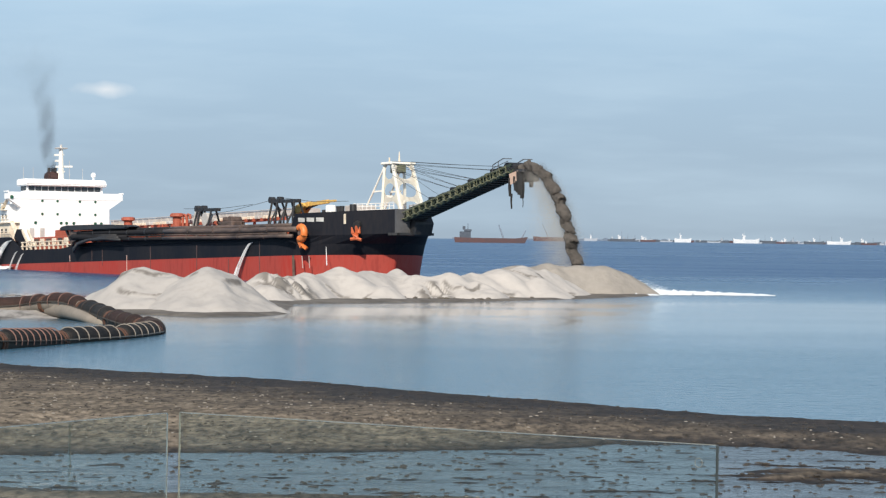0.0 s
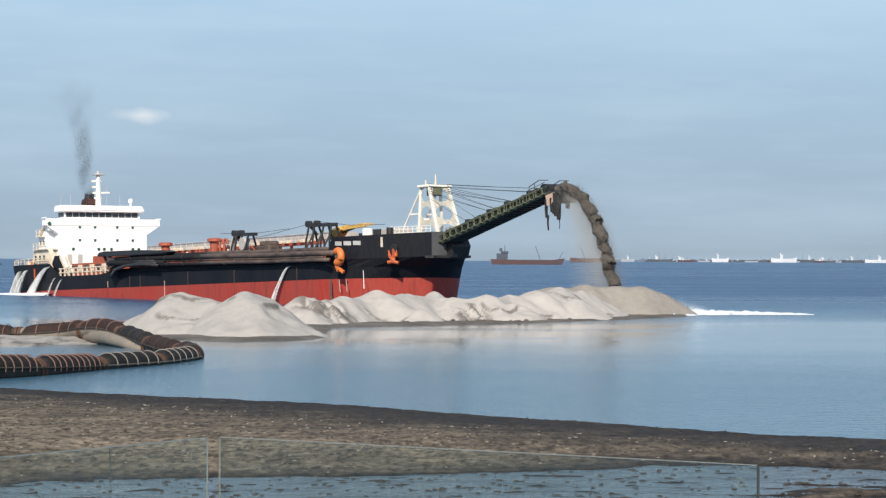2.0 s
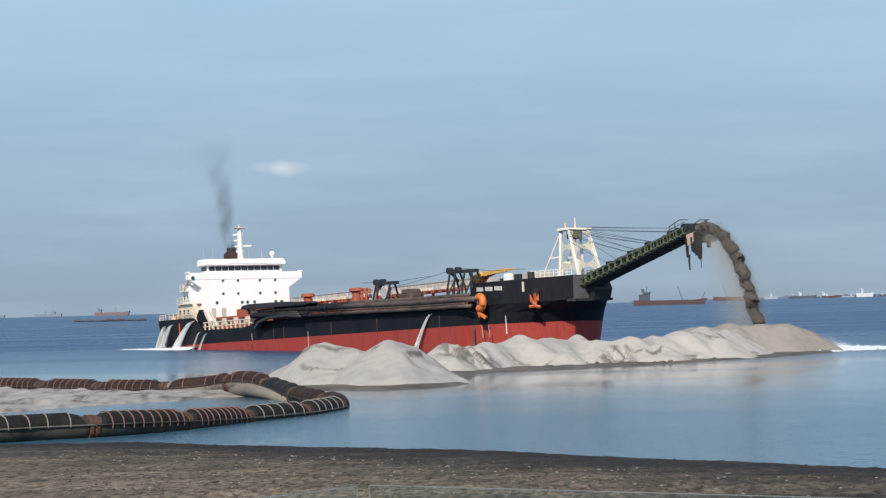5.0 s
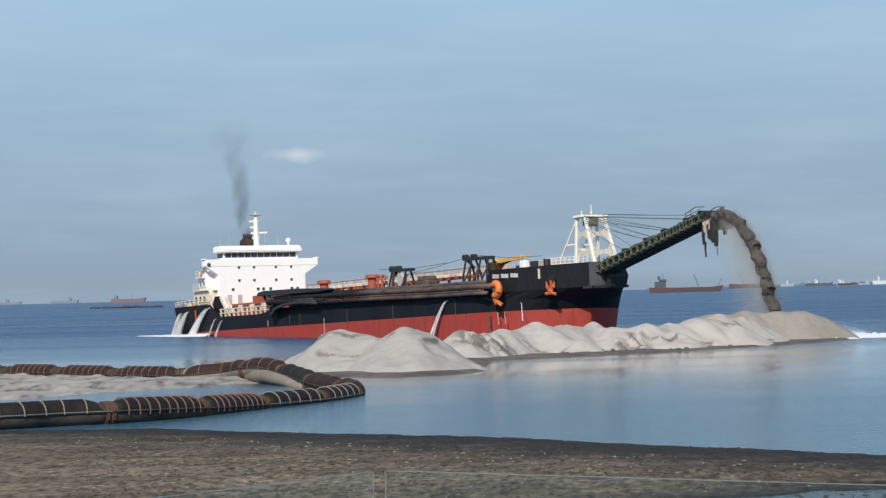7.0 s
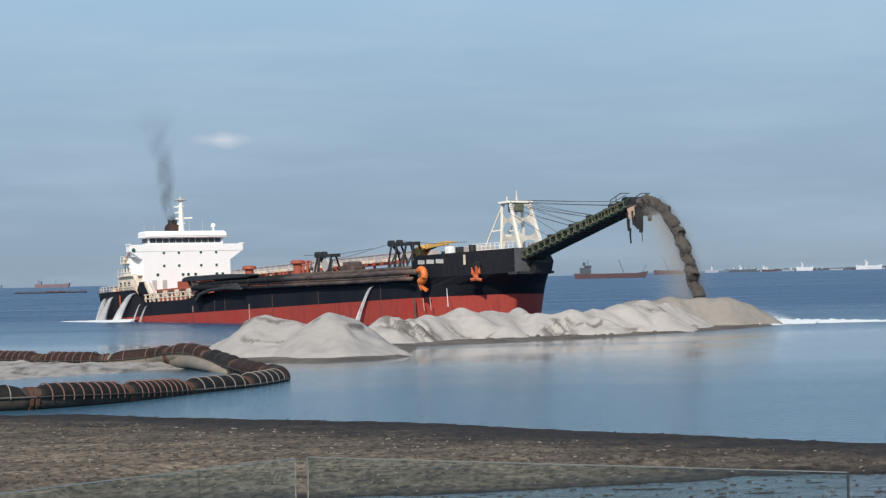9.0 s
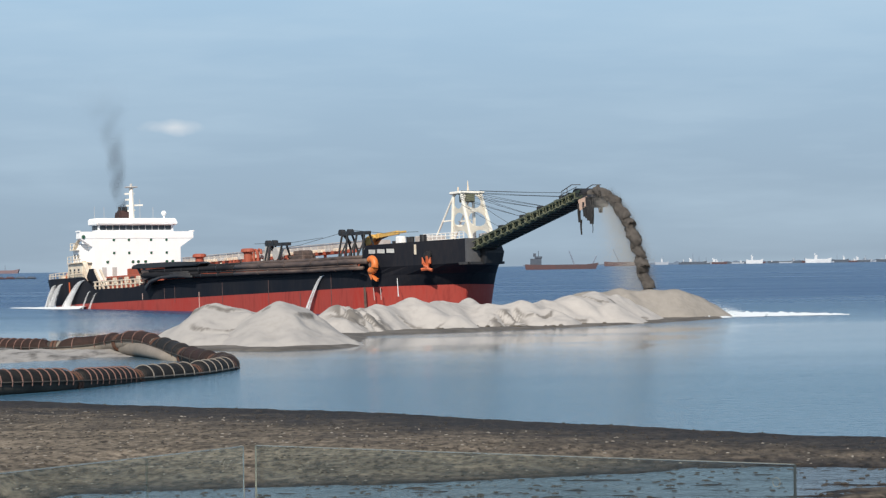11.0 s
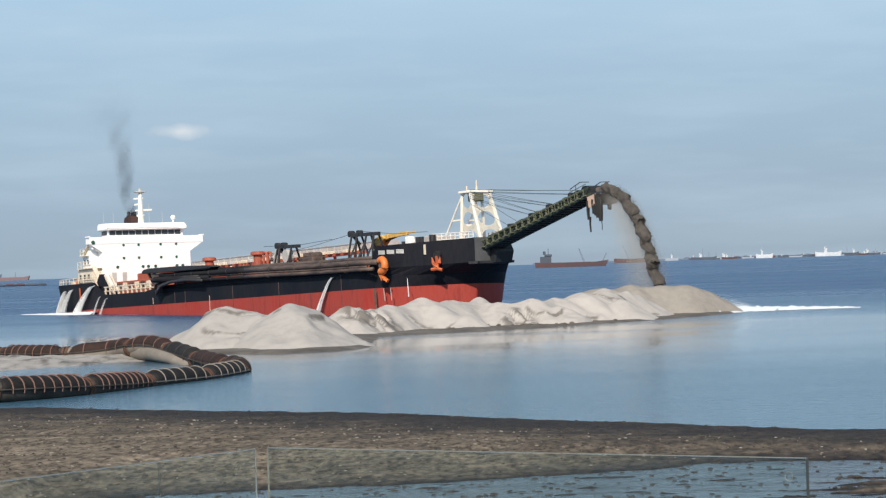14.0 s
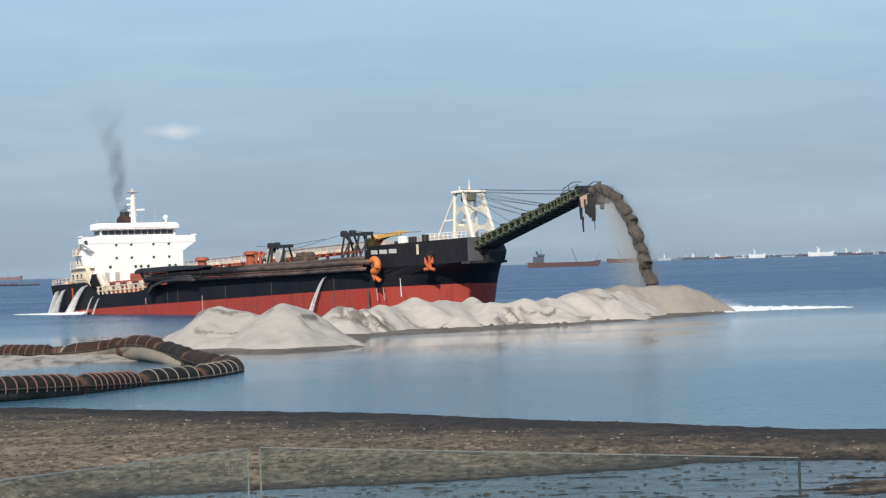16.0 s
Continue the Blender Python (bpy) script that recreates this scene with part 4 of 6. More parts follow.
# bollard-shaped red ventilators on the trunk
def ventilator(x, y, z0, z1):
    bm = B()
    tube(bm, [(x, y, z0), (x, y, z1 - 0.5)], 0.6, 12)
    v = part("ventilator", bm, M_OXIDE, ship, "red painted mushroom ventilator", smooth=False)
    bm = B()
    tube(bm, [(x, y, z1 - 0.55), (x, y, z1 - 0.45), (x, y, z1 - 0.1), (x, y, z1)], [0.65, 1.0, 0.95, 0.7], 14)
    part("cap", bm, M_OXIDE, v)
    bm = B()
    tube(bm, [(x, y, z0), (x, y, z0 + 0.3)], 1.15, 12)
    part("base_flange", bm, M_OXIDE, v)


ventilator(48.8, -4.5, 3.7, 6.5)
ventilator(64.0, -4.5, 3.7, 6.6)
for x in (66.3, 67.5):
    bm = B()
    tube(bm, [(x, -4.8, 3.9), (x, -4.8, 5.8), (x + 0.4, -4.8, 6.3), (x + 0.9, -4.8, 6.2), (x + 1.0, -4.8, 5.7)], 0.2, 8)
    part("gooseneck_vent", bm, M_OXIDE, ship)

# hopper coaming, conveyor gallery and the gear along the deck
bm = B()
box(bm, 42, 102, -7.0, 7.0, 1.55, 3.75, 0.1)
part("hopper_coaming", bm, M_OXIDE, ship, "red oxide hopper coaming")
for i in range(26):
    bm = B()
    x = 43 + i * 2.25
    bar(bm, (x, -7.15, 1.7), (x, -7.15, 3.7), 0.16, 0.3)
    part("coaming_stiffener", bm, M_OXIDE, ship)
gal = B()
bar(gal, (34, 0.8, 5.95), (92, 0.8, 6.1), 1.9, 0.8)
gallery = part("conveyor_gallery", gal, M_GREYW, ship, "long grey covered conveyor gallery")
for i in range(30):
    bm = B()
    x = 35 + i * 1.95
    bar(bm, (x, -0.2, 5.4), (x, -0.2, 6.35), 0.12, 0.12)
    part("gallery_rib", bm, M_GREYW, gallery)
bm = B()
tube(bm, [(34, -0.25, 6.45), (92, -0.25, 6.6)], 0.06, 6)
part("handrail", bm, M_GREYW, gallery)
for i in range(10):
    bm = B()
    x = 37 + i * 5.6
    bar(bm, (x, 0.8, 3.7), (x, 0.8, 5.45), 0.3, 0.3)
    part("trestle", bm, M_OXIDE, gallery)
bm = B()
bar(bm, (40, -3.2, 5.0), (91, -3.2, 5.15), 1.2, 0.4)
rollers = part("deck_conveyor", bm, M_OXIDE, ship, "red deck conveyor with pale roller boxes")
for i in range(24):
    bm = B()
    box(bm, 41 + i * 2.1, 42.1 + i * 2.1, -4.1, -3.4, 5.2, 5.62, 0.06)
    part("roller_box", bm, M_CREAM if i % 3 else M_GREYW, rollers)
for i in range(12):
    bm = B()
    x = 43 + i * 3.9 + random.uniform(-0.6, 0.6)
    w, h = random.uniform(0.5, 1.3), random.uniform(0.4, 1.0)
    box(bm, x, x + w, -6.6, -5.6, 3.75, 3.75 + h, 0.08)
    tube(bm, [(x + w / 2, -6.1, 3.75 + h), (x + w / 2, -6.1, 4.1 + h)], 0.16, 8)
    part("hydraulic_box", bm, (M_CREAM, M_OXIDE, M_PIPE, M_GREYW)[i % 4], ship)
for x in (49.5, 56, 69.5, 83.5, 90):
    bm = B()
    tube(bm, [(x, -8.6, 2.4), (x, -8.6, 4.3), (x + 0.5, -8.6, 4.7)], 0.13, 6)
    bar(bm, (x - 1.0, -9.3, 3.0), (x + 0.4, -8.2, 4.2), 0.2, 0.2)
    part("pipe_saddle", bm, M_PIPE, ship)
# hull rail by the low after deck
for i in range(11):
    bm = B()
    x = 23.0 + i * 1.6
    y = -hull_point(x / BOW, 2.2, 0)[1] + 0.15
    bar(bm, (x, y, 2.1), (x, y, 3.35), 0.24, 0.18)
    part("rail_post", bm, M_CREAM, ship)
bm = B()
for z in (2.75, 3.35):
    tube(bm, [(x, -hull_point(x / BOW, 2.2, 0)[1] + 0.15, z) for x in (22.5, 28, 34, 40)], 0.1, 6)
part("deck_rail", bm, M_CREAM, ship)
bm = B()
box(bm, 24, 40, -8.0, -7.2, 1.6, 4.1, 0.05)
part("deck_locker", bm, M_OXIDE, ship, "rust-red deck house side")
for i in range(7):
    bm = B()
    box(bm, 24.6 + i * 2.1, 25.9 + i * 2.1, -8.2, -8.0, 2.9 + 0.05 * (i % 2), 3.85, 0.05)
    part("locker_door", bm, M_CREAM if i % 2 else M_PIPE, ship)
bm = B()
box(bm, 26, 31.5, -5.5, -1, 1.6, 5.2, 0.1)
part("pump_house", bm, M_OXIDE, ship, "red pump house")
bm = B()
prism(bm, [(19.2, 4.2), (20.2, 5.4), (21.6, 5.4), (24.0, 2.2), (21, 2.2)], -9.1, -8.8)
part("bulwark_wing", bm, M_BLACK, ship)
for k in range(2):
    bm = B()
    bar(bm, (21.8 + k * 1.1, -8.9 + 0.4 * k, 5.2), (25.0 + k * 1.1, -8.9 + 0.4 * k, 2.2), 0.25, 0.3)
    part("deck_ladder", bm, M_CREAM, ship)
# stern rail
bm = B()
for z in (4.75, 5.15):
    tube(bm, [(x, -hull_point(x / BOW, 4.2, 0)[1] + 0.2, z) for x in (0.4, 3, 8, 14, 18)], 0.07, 6)
for x in (0.5, 2.5, 4.5, 6.5, 8.5, 10.5, 12.5, 14.5):
    y = -hull_point(x / BOW, 4.2, 0)[1] + 0.2
    bar(bm, (x, y, 4.1), (x, y, 5.15), 0.1, 0.1)
part("stern_rail", bm, M_CREAM, ship)
for i, x in enumerate((2, 4.2, 6.6, 9.0)):
    bm = B()
    box(bm, x, x + 1.6, -6.2, -5.0, 3.6, 5.0 + 0.2 * (i % 2), 0.1)
    part("mooring_gear", bm, M_ORANGE if i % 2 else M_CREAM, ship)

# ---- bridge house ----
FX = 17.8
house = B()
box(house, 13.6, FX, -7.4, 7.4, 3.6, 10.25, 0.12)
house = part("bridge_house", house, M_WHITE, ship, "white sunlit deckhouse front")
bm = B()
prism_pts = [(16.5, 10.1), (FX + 0.05, 10.1), (FX + 0.05, 11.15), (16.5, 11.15)]
prism(bm, prism_pts, -9.5, 9.5)
part("bridge_wing", bm, M_WHITE, house)
for side in (-1, 1):
    bm = B()
    a = [(FX, side * 7.3, 8.75), (FX, side * 9.4, 10.09), (FX, side * 7.3, 10.09)]
    va = [bm.verts.new(p) for p in a]
    vb = [bm.verts.new((16.8, y, z)) for _, y, z in a]
    bm.faces.new(va)
    bm.faces.new(vb[::-1])
    for i in range(3):
        bm.faces.new((va[i], vb[i], vb[(i + 1) % 3], va[(i + 1) % 3]))
    part("wing_bracket", bm, M_WHITE, house)
    bm = B()
    box(bm, 16.6, FX + 0.1, side * 9.5 - 0.15, side * 9.5 + 0.15, 11.1, 11.3)
    part("wing_rail", bm, M_WHITE, house)
bm = B()
box(bm, 15.2, FX - 0.3, -6.3, 6.3, 11.1, 12.3, 0.05)
wheel = part("wheelhouse", bm, M_WHITE, house, "wheelhouse with a band of dark windows")
for i in range(11):
    y = -6.0 + i * 1.09
    bm = B()
    box(bm, FX - 0.32, FX - 0.22, y, y + 0.95, 11.42, 12.12)
    part("window", bm, M_WINDOW, wheel)
for i in range(2):
    bm = B()
    box(bm, 15.4 + i * 1.05, 16.3 + i * 1.05, -6.38, -6.28, 11.45, 12.1)
    part("window", bm, M_WINDOW, wheel)
bm = B()
prism(bm, [(14.6, 12.1), (FX + 0.1, 12.1), (FX + 0.5, 12.35), (FX - 0.2, 13.2), (14.6, 13.2)], -6.75, 6.75)
bmesh.ops.bevel(bm, geom=[e for e in bm.edges], offset=0.16, segments=2, affect="EDGES")
part("roof", bm, M_WHITE, house)
for z, ys in ((9.85, (-3.9, -1.4, 2.3, 4.9)), (7.85, (-3.9, -1.4, 2.3, 4.9)), (6.5, (-5.0, -0.8, 0.1, 1.3, 4.9, 5.9))):
    for y in ys:
        bm = B()
        tube(bm, [(FX - 0.04, y, z), (FX + 0.06, y, z)], 0.2 if z > 7 else 0.24, 10)
        port = part("porthole", bm, M_PORT, house, "green-tinted round porthole")
        bm = B()
        bar(bm, (FX + 0.06, y - 0.22, z + 0.25), (FX + 0.06, y + 0.22, z + 0.25), 0.12, 0.04)
        part("eyebrow", bm, M_WHITE, port)
for y in (-3.9, -5.6, 4.7):
    bm = B()
    box(bm, FX, FX + 0.08, y - 0.35, y + 0.35, 4.2, 5.7)
    part("door", bm, M_GREYW, house)
# starboard stepped decks and ladders
bm = B()
box(bm, 11.6, 17.2, -8.9, -7.3, 3.6, 6.4, 0.06)
part("side_house", bm, M_CREAM, house, "cream stained lower side house")
bm = B()
box(bm, 13.2, 16.2, -8.7, -7.3, 6.4, 9.4, 0.06)
part("side_house", bm, M_WHITE, house)
bm = B()
for z, xa, xb in ((6.42, 12.2, 17.6), (8.4, 13.4, 15.8)):
    box(bm, xa, xb, -9.3, -7.2, z, z + 0.14)
part("side_deck", bm, M_CREAM, house)
bm = B()
for z, xa, xb in ((6.5, 12.3, 17.4), (8.5, 13.5, 15.6)):
    for zz in (0.5, 1.0):
        tube(bm, [(xa, -9.2, z + zz), (xb, -9.2, z + zz)], 0.05, 6)
    k = xa
    while k <= xb:
        bar(bm, (k, -9.2, z), (k, -9.2, z + 1.0), 0.08)
        k += 1.3
part("side_rail", bm, M_CREAM, house)
bm = B()
bar(bm, (17.4, -8.7, 6.7), (20.3, -8.7, 3.7), 0.7, 0.16)
part("stairway", bm, M_CREAM, house)
bm = B()
bar(bm, (16.2, -8.9, 10.0), (14.0, -8.9, 8.5), 0.5, 0.16)
part("stairway", bm, M_CREAM, house)
for x, z in ((13.8, 7.5), (15.0, 7.5), (12.4, 5.3), (14, 5.3), (15.6, 5.3)):
    bm = B()
    box(bm, x, x + 0.5, -8.98 if z < 6 else -8.78, -8.5, z - 0.3, z + 0.3)
    part("side_window", bm, M_WINDOW, house)
bm = B()
tube(bm, [(17.3, -8.9, 10.35), (17.95, -8.9, 10.35)], 0.3, 8)
part("side_light", bm, M_PORT, house)
# lifeboat cradle shape abaft, funnel, mast and aerials
bm = B()
box(bm, 5.5, 11.5, -6.5, 6.5, 3.6, 5.2, 0.1)
part("after_house", bm, M_CREAM, house)
bm = B()
prism(bm, [(11.2, 5.0), (13.9, 5.0), (13.6, 14.0), (13.4, 14.6), (11.8, 14.6), (11.4, 14.0)], -0.9, 0.9)
bmesh.ops.bevel(bm, geom=list(bm.edges), offset=0.25, segments=2, affect="EDGES")
funnel = part("funnel", bm, M_SOOT, ship, "dark brown sooty funnel")
for x, y in ((12.0, 0.4), (12.6, -0.5), (13.2, 0.3)):
    bm = B()
    tube(bm, [(x, y, 14.6), (x, y, 15.2)], 0.24, 8)
    part("exhaust_pipe", bm, M_DARK, funnel)
bm = B()
tube(bm, [(16.0, 0, 13.1), (16.0, 0, 18.2)], [0.46, 0.3], 8)
mast = part("mast", bm, M_TOWER, ship, "cream radar mast")
for z, a, b in ((17.0, -1.0, 0.4), (16.1, -0.9, 0.3), (15.2, -0.8, 1.7), (14.4, -0.6, 0.5)):
    bm = B()
    bar(bm, (16.0, a * 1.1, z), (16.0, b * 1.1, z + 0.1), 0.2, 0.26)
    part("yard", bm, M_TOWER, mast)
bm = B()
box(bm, 15.4, 16.6, -0.85, 0.85, 17.95, 18.15, 0.05)
part("radar_scanner", bm, M_GREYW, mast)
bm = B()
tube(bm, [(16.0, 0, 18.1), (16.0, 0, 18.6)], 0.2, 6)
part("masthead_light", bm, M_GREYW, mast)
bm = B()
tube(bm, [(16.5, 5.2, 13.1), (16.5, 5.2, 13.7)], 0.14, 6)
dome = part("satellite_mount", bm, M_WHITE, ship)
bm = B()
bmesh.ops.create_icosphere(bm, subdivisions=2, radius=0.42, matrix=Matrix.Translation((16.5, 5.2, 14.0)))
part("satellite_dome", bm, M_WHITE, dome, "white satellite dome", smooth=True)
for y in (-6.2, -4.6, 1.4, 3.6):
    bm = B()
    tube(bm, [(16.0, y, 13.1), (16.0, y, 15.0 if y != 1.4 else 16.2)], 0.03, 5)
    part("whip_aerial", bm, M_GREYW, ship)

# ---- yellow deck crane on the forecastle ----
bm = B()
tube(bm, [(100.0, -6.0, 3.6), (100.0, -6.0, 5.9)], 0.6, 10)
crane = part("deck_crane", bm, M_YELLOW, ship, "yellow knuckle deck crane folded down")
bm = B()
prism(bm, [(99.2, 5.5), (101.2, 5.5), (102.4, 6.3), (101.6, 6.75), (99.4, 6.2)], -6.6, -5.4)
part("crane_house", bm, M_YELLOW, crane)
bm = B()
bar(bm, (99.6, -6.0, 6.05), (102.8, -6.0, 6.55), 0.6, 0.6)
bar(bm, (102.4, -6.0, 6.5), (107.2, -6.0, 6.72), 0.45, 0.45)
bar(bm, (107.0, -6.0, 6.72), (109.0, -6.0, 6.75), 0.26, 0.26)
part("crane_jib", bm, M_YELLOW, crane)
bm = B()
bar(bm, (101.0, -6.0, 5.8), (104.6, -6.0, 6.4), 0.16, 0.16)
part("ram", bm, M_DARK, crane)
bm = B()
box(bm, 107.3, 108.5, -6.5, -5.6, 5.0, 6.25, 0.15)
part("crane_cabin", bm, M_WHITE, crane)
for i, x in enumerate((105.6, 106.4, 109.0, 109.8)):
    bm = B()
    tube(bm, [(x, -5.6, 4.6), (x, -5.6, 5.75 if i < 2 else 6.1)], [0.25, 0.32], 8)
    part("bollard", bm, M_DARK, ship)

# ---- cream lattice tower on the forecastle ----
TZ0, TZ1 = 4.6, 11.55
bm = B()
box(bm, 112.0, 114.3, -1.5, 2.1, TZ1 - 0.5, TZ1 - 0.2, 0.06)
tower = part("a_frame_tower", bm, M_TOWER, ship, "cream tower with round lightening holes")


def holed_web(p0, p1, q0, q1, n):
    """A plate between two legs, with a row of round openings."""
    bm = B()
    p0, p1, q0, q1 = map(Vector, (p0, p1, q0, q1))

    def at(s, t):
        return (p0.lerp(p1, t)).lerp(q0.lerp(q1, t), s)
    for k in range(n):
        t0, t1 = k / n, (k + 1) / n
        outer, inner = [], []
        for i in range(24):
            a = 2 * math.pi * i / 24
            cs, sn = math.cos(a), math.sin(a)
            m = max(abs(cs), abs(sn))
            outer.append(bm.verts.new(at(0.5 + 0.5 * cs / m, (t0 + t1) / 2 + (t1 - t0) / 2 * sn / m)))
            inner.append(bm.verts.new(at(0.5 + 0.38 * cs, (t0 + t1) / 2 + (t1 - t0) * 0.39 * sn)))
        for i in range(24):
            j = (i + 1) % 24
            bm.faces.new((outer[i], outer[j], inner[j], inner[i]))
    bmesh.ops.solidify(bm, geom=bm.faces[:], thickness=0.16)
    return bm


LEGS = {}
for y in (-1.15, 1.75):
    LEGS[y, 0] = Vector((112.0, y * 1.15, TZ0)), Vector((112.3, y * 0.95, TZ1 - 0.3))
    LEGS[y, 1] = Vector((116.6, y * 1.15, TZ0)), Vector((114.0, y * 0.95, TZ1 - 0.3))
    for e in (0, 1):
        bm = B()
        bar(bm, *LEGS[y, e], 0.27, 0.26)
        part("leg", bm, M_TOWER, tower)
part("holed_plate", holed_web(*LEGS[-1.15, 0], *LEGS[-1.15, 1], 3), M_TOWER, tower)
part("holed_plate", holed_web(*LEGS[-1.15, 1], *LEGS[1.75, 1], 3), M_TOWER, tower)
bm = B()
bar(bm, LEGS[-1.15, 0][0].lerp(LEGS[-1.15, 0][1], 0.4), LEGS[1.75, 0][0].lerp(LEGS[1.75, 0][1], 0.4), 0.2, 0.26)
part("cross_beam", bm, M_TOWER, tower)
for y in (-1.15, 1.25):
    bm = B()
    tube(bm, [(107.2, y * 1.2, TZ0), (112.2, y, TZ1 - 0.9)], 0.12, 6)
    part("back_stay", bm, M_TOWER, tower)
    bm = B()
    bar(bm, (109.6, y, 7.9), (112.3, y, 7.95), 0.17, 0.17)
    part("cross_beam", bm, M_TOWER, tower)
bm = B()
box(bm, 112.7, 114.2, -0.6, 0.8, TZ1 - 1.5, TZ1 - 0.5, 0.1)
part("sheave_block", bm, M_OLIVE, tower, "olive hoist block")
bm = B()
tube(bm, [(113.4, 0.3, TZ1 - 0.2), (113.4, 0.3, TZ1 + 1.1)], [0.14, 0.05], 6)
part("top_light", bm, M_CREAM, tower)
bm = B()
tube(bm, [(112.6, -0.6, TZ1 - 0.2), (112.6, -0.6, TZ1 + 0.4)], 0.1, 6)
part("top_light", bm, M_CREAM, tower)
bm = B()
for x0, x1, y in ((109.8, 115.5, -4.0), (109.8, 115.5, 4.0)):
    for z in (5.6, 6.0, 6.35):
        tube(bm, [(x0, y, z), (x1, y * 0.45, z)], 0.05, 5)
    for i in range(10):
        f = i / 9
        bar(bm, (x0 + (x1 - x0) * f, y * (1 - 0.55 * f), 4.6), (x0 + (x1 - x0) * f, y * (1 - 0.55 * f), 6.35), 0.09)
part("forecastle_rail", bm, M_BAND, ship)
bm = B()
box(bm, 106.0, 109.5, -3, -0.5, 5.0, 6.3, 0.08)
part("windlass_housing", bm, M_GREYW, ship)
bm = B()
tube(bm, [(110.4, -4.4, 4.6), (110.4, -4.4, 6.3)], 0.42, 10)
part("dark_tank", bm, M_DARK, ship)

# ---- boom conveyor over the bow ----
P0, P1 = Vector((116.1, 0, 4.6)), Vector((139.2, 0, 9.45))
along_b = (P1 - P0).normalized()
up_b = Vector((-along_b.z, 0, along_b.x))


def boom_at(f, y, h):
    return P0.lerp(P1, f) + Vector((0, y, 0)) + up_b * h


bm = B()
for y in (-1.1, 1.1):
    bar(bm, boom_at(0, y, -0.5), boom_at(1, y, -0.4), 0.28, 0.34)
    bar(bm, boom_at(0, y, 0.5), boom_at(1, y, 0.4), 0.22, 0.26)
boom = part("discharge_boom", bm, M_GREEN, ship, "dark green lattice conveyor boom")
bm = B()
v = [bm.verts.new(boom_at(f, y, h)) for f, h in ((0, -0.55), (1.0, -0.45)) for y in (-1.05, 1.05)]
v += [bm.verts.new(boom_at(f, y, h)) for f, h in ((-0.02, 0.4), (1.0, 0.32)) for y in (-1.05, 1.05)]
for q in ((0, 1, 3, 2), (4, 6, 7, 5), (0, 2, 6, 4), (1, 5, 7, 3), (0, 4, 5, 1), (2, 3, 7, 6)):
    bm.faces.new([v[i] for i in q])
part("belt_trough", bm, M_GREEN, boom)
NB = 18
for k in range(NB):
    f = (k + 0.3) / NB
    for y in (-1.22, 1.22):
        bm = B()
        bar(bm, boom_at(f, y, -0.48), boom_at(f, y, 0.5), 0.16, 0.16)
        part("lattice_post", bm, M_OLIVE, boom)
        bm = B()
        bar(bm, boom_at(f, y, -0.45), boom_at(f + 1 / NB, y, 0.45), 0.1, 0.1)
        part("lattice_diagonal", bm, M_GREEN, boom)
    bm = B()
    bar(bm, boom_at(f, -1.5, -0.42), boom_at(f + 0.6 / NB, -1.5, -0.42), 0.3, 0.1)
    part("walkway_plate", bm, M_OLIVE, boom)
bm = B()
for y in (-1.5, 1.5):
    tube(bm, [boom_at(0.0, y, 0.35), boom_at(0.97, y, 0.3)], 0.06, 5)
part("boom_handrail", bm, M_OLIVE, boom)
for f in (0.27, 0.47, 0.63, 0.83):
    bm = B()
    q = boom_at(f, 0, 0.75)
    box(bm, q.x - 0.55, q.x + 0.55, -0.9, 0.9, q.z - 0.35, q.z + 0.22, 0.1)
    part("stay_bracket", bm, M_DARK, boom)
g = random.Random(31)
for k in range(34):
    f = 0.03 + 0.9 * k / 34
    bm = B()
    w, h = g.uniform(0.2, 0.5), g.uniform(0.12, 0.34)
    q = boom_at(f, g.uniform(-1.0, 0.4), 0.5 + h / 2)
    bar(bm, q - along_b * w, q + along_b * w * 0.8, 0.4, h)
    part("cable_tray", bm, (M_GREEN, M_OLIVE, M_DARK)[k % 3], boom)
for k in range(22):
    bm = B()
    f = 0.04 + 0.92 * k / 22
    tube(bm, [boom_at(f, -1.05, -0.58), boom_at(f, 1.05, -0.58)], 0.12, 8)
    bar(bm, boom_at(f, -1.1, -0.66), boom_at(f, -1.1, -0.35), 0.1, 0.14)
    part("return_roller", bm, M_DARK, boom)
for k in range(16):
    bm = B()
    f = 0.02 + 0.94 * k / 16
    bar(bm, boom_at(f, -1.5, -0.45), boom_at(f, -1.5, 0.36), 0.06, 0.06)
    part("rail_stanchion", bm, M_OLIVE, boom)
bm = B()
tube(bm, [boom_at(0.97, -1.2, 0.1), boom_at(0.97, 1.2, 0.1)], 0.75, 14)
part("head_drum", bm, M_DARK, boom)
bm = B()
for y in (-1.4, 1.4):
    tube(bm, [boom_at(0.86, y, 0.4), boom_at(0.87, y, 1.15), boom_at(0.96, y, 1.35), boom_at(1.03, y, 0.9)], 0.055, 6)
    tube(bm, [boom_at(0.86, y, 0.8), boom_at(1.0, y, 0.85)], 0.04, 6)
    tube(bm, [boom_at(0.91, y, 0.4), boom_at(0.92, y, 1.25)], 0.05, 6)
part("head_guard_rail", bm, M_GREYD, boom)
bm = B()
box(bm, 139.4, 141.6, -1.2, 1.2, 7.9, 9.3, 0.2)
part("head_chute", bm, M_DARK, boom)
bm = B()
prism(bm, [(139.2, 8.8), (140.9, 9.1), (140.7, 7.9), (139.5, 7.6)], -1.42, -1.34)
part("chute_plate", bm, M_PEACH, boom, "faded peach chute plate")
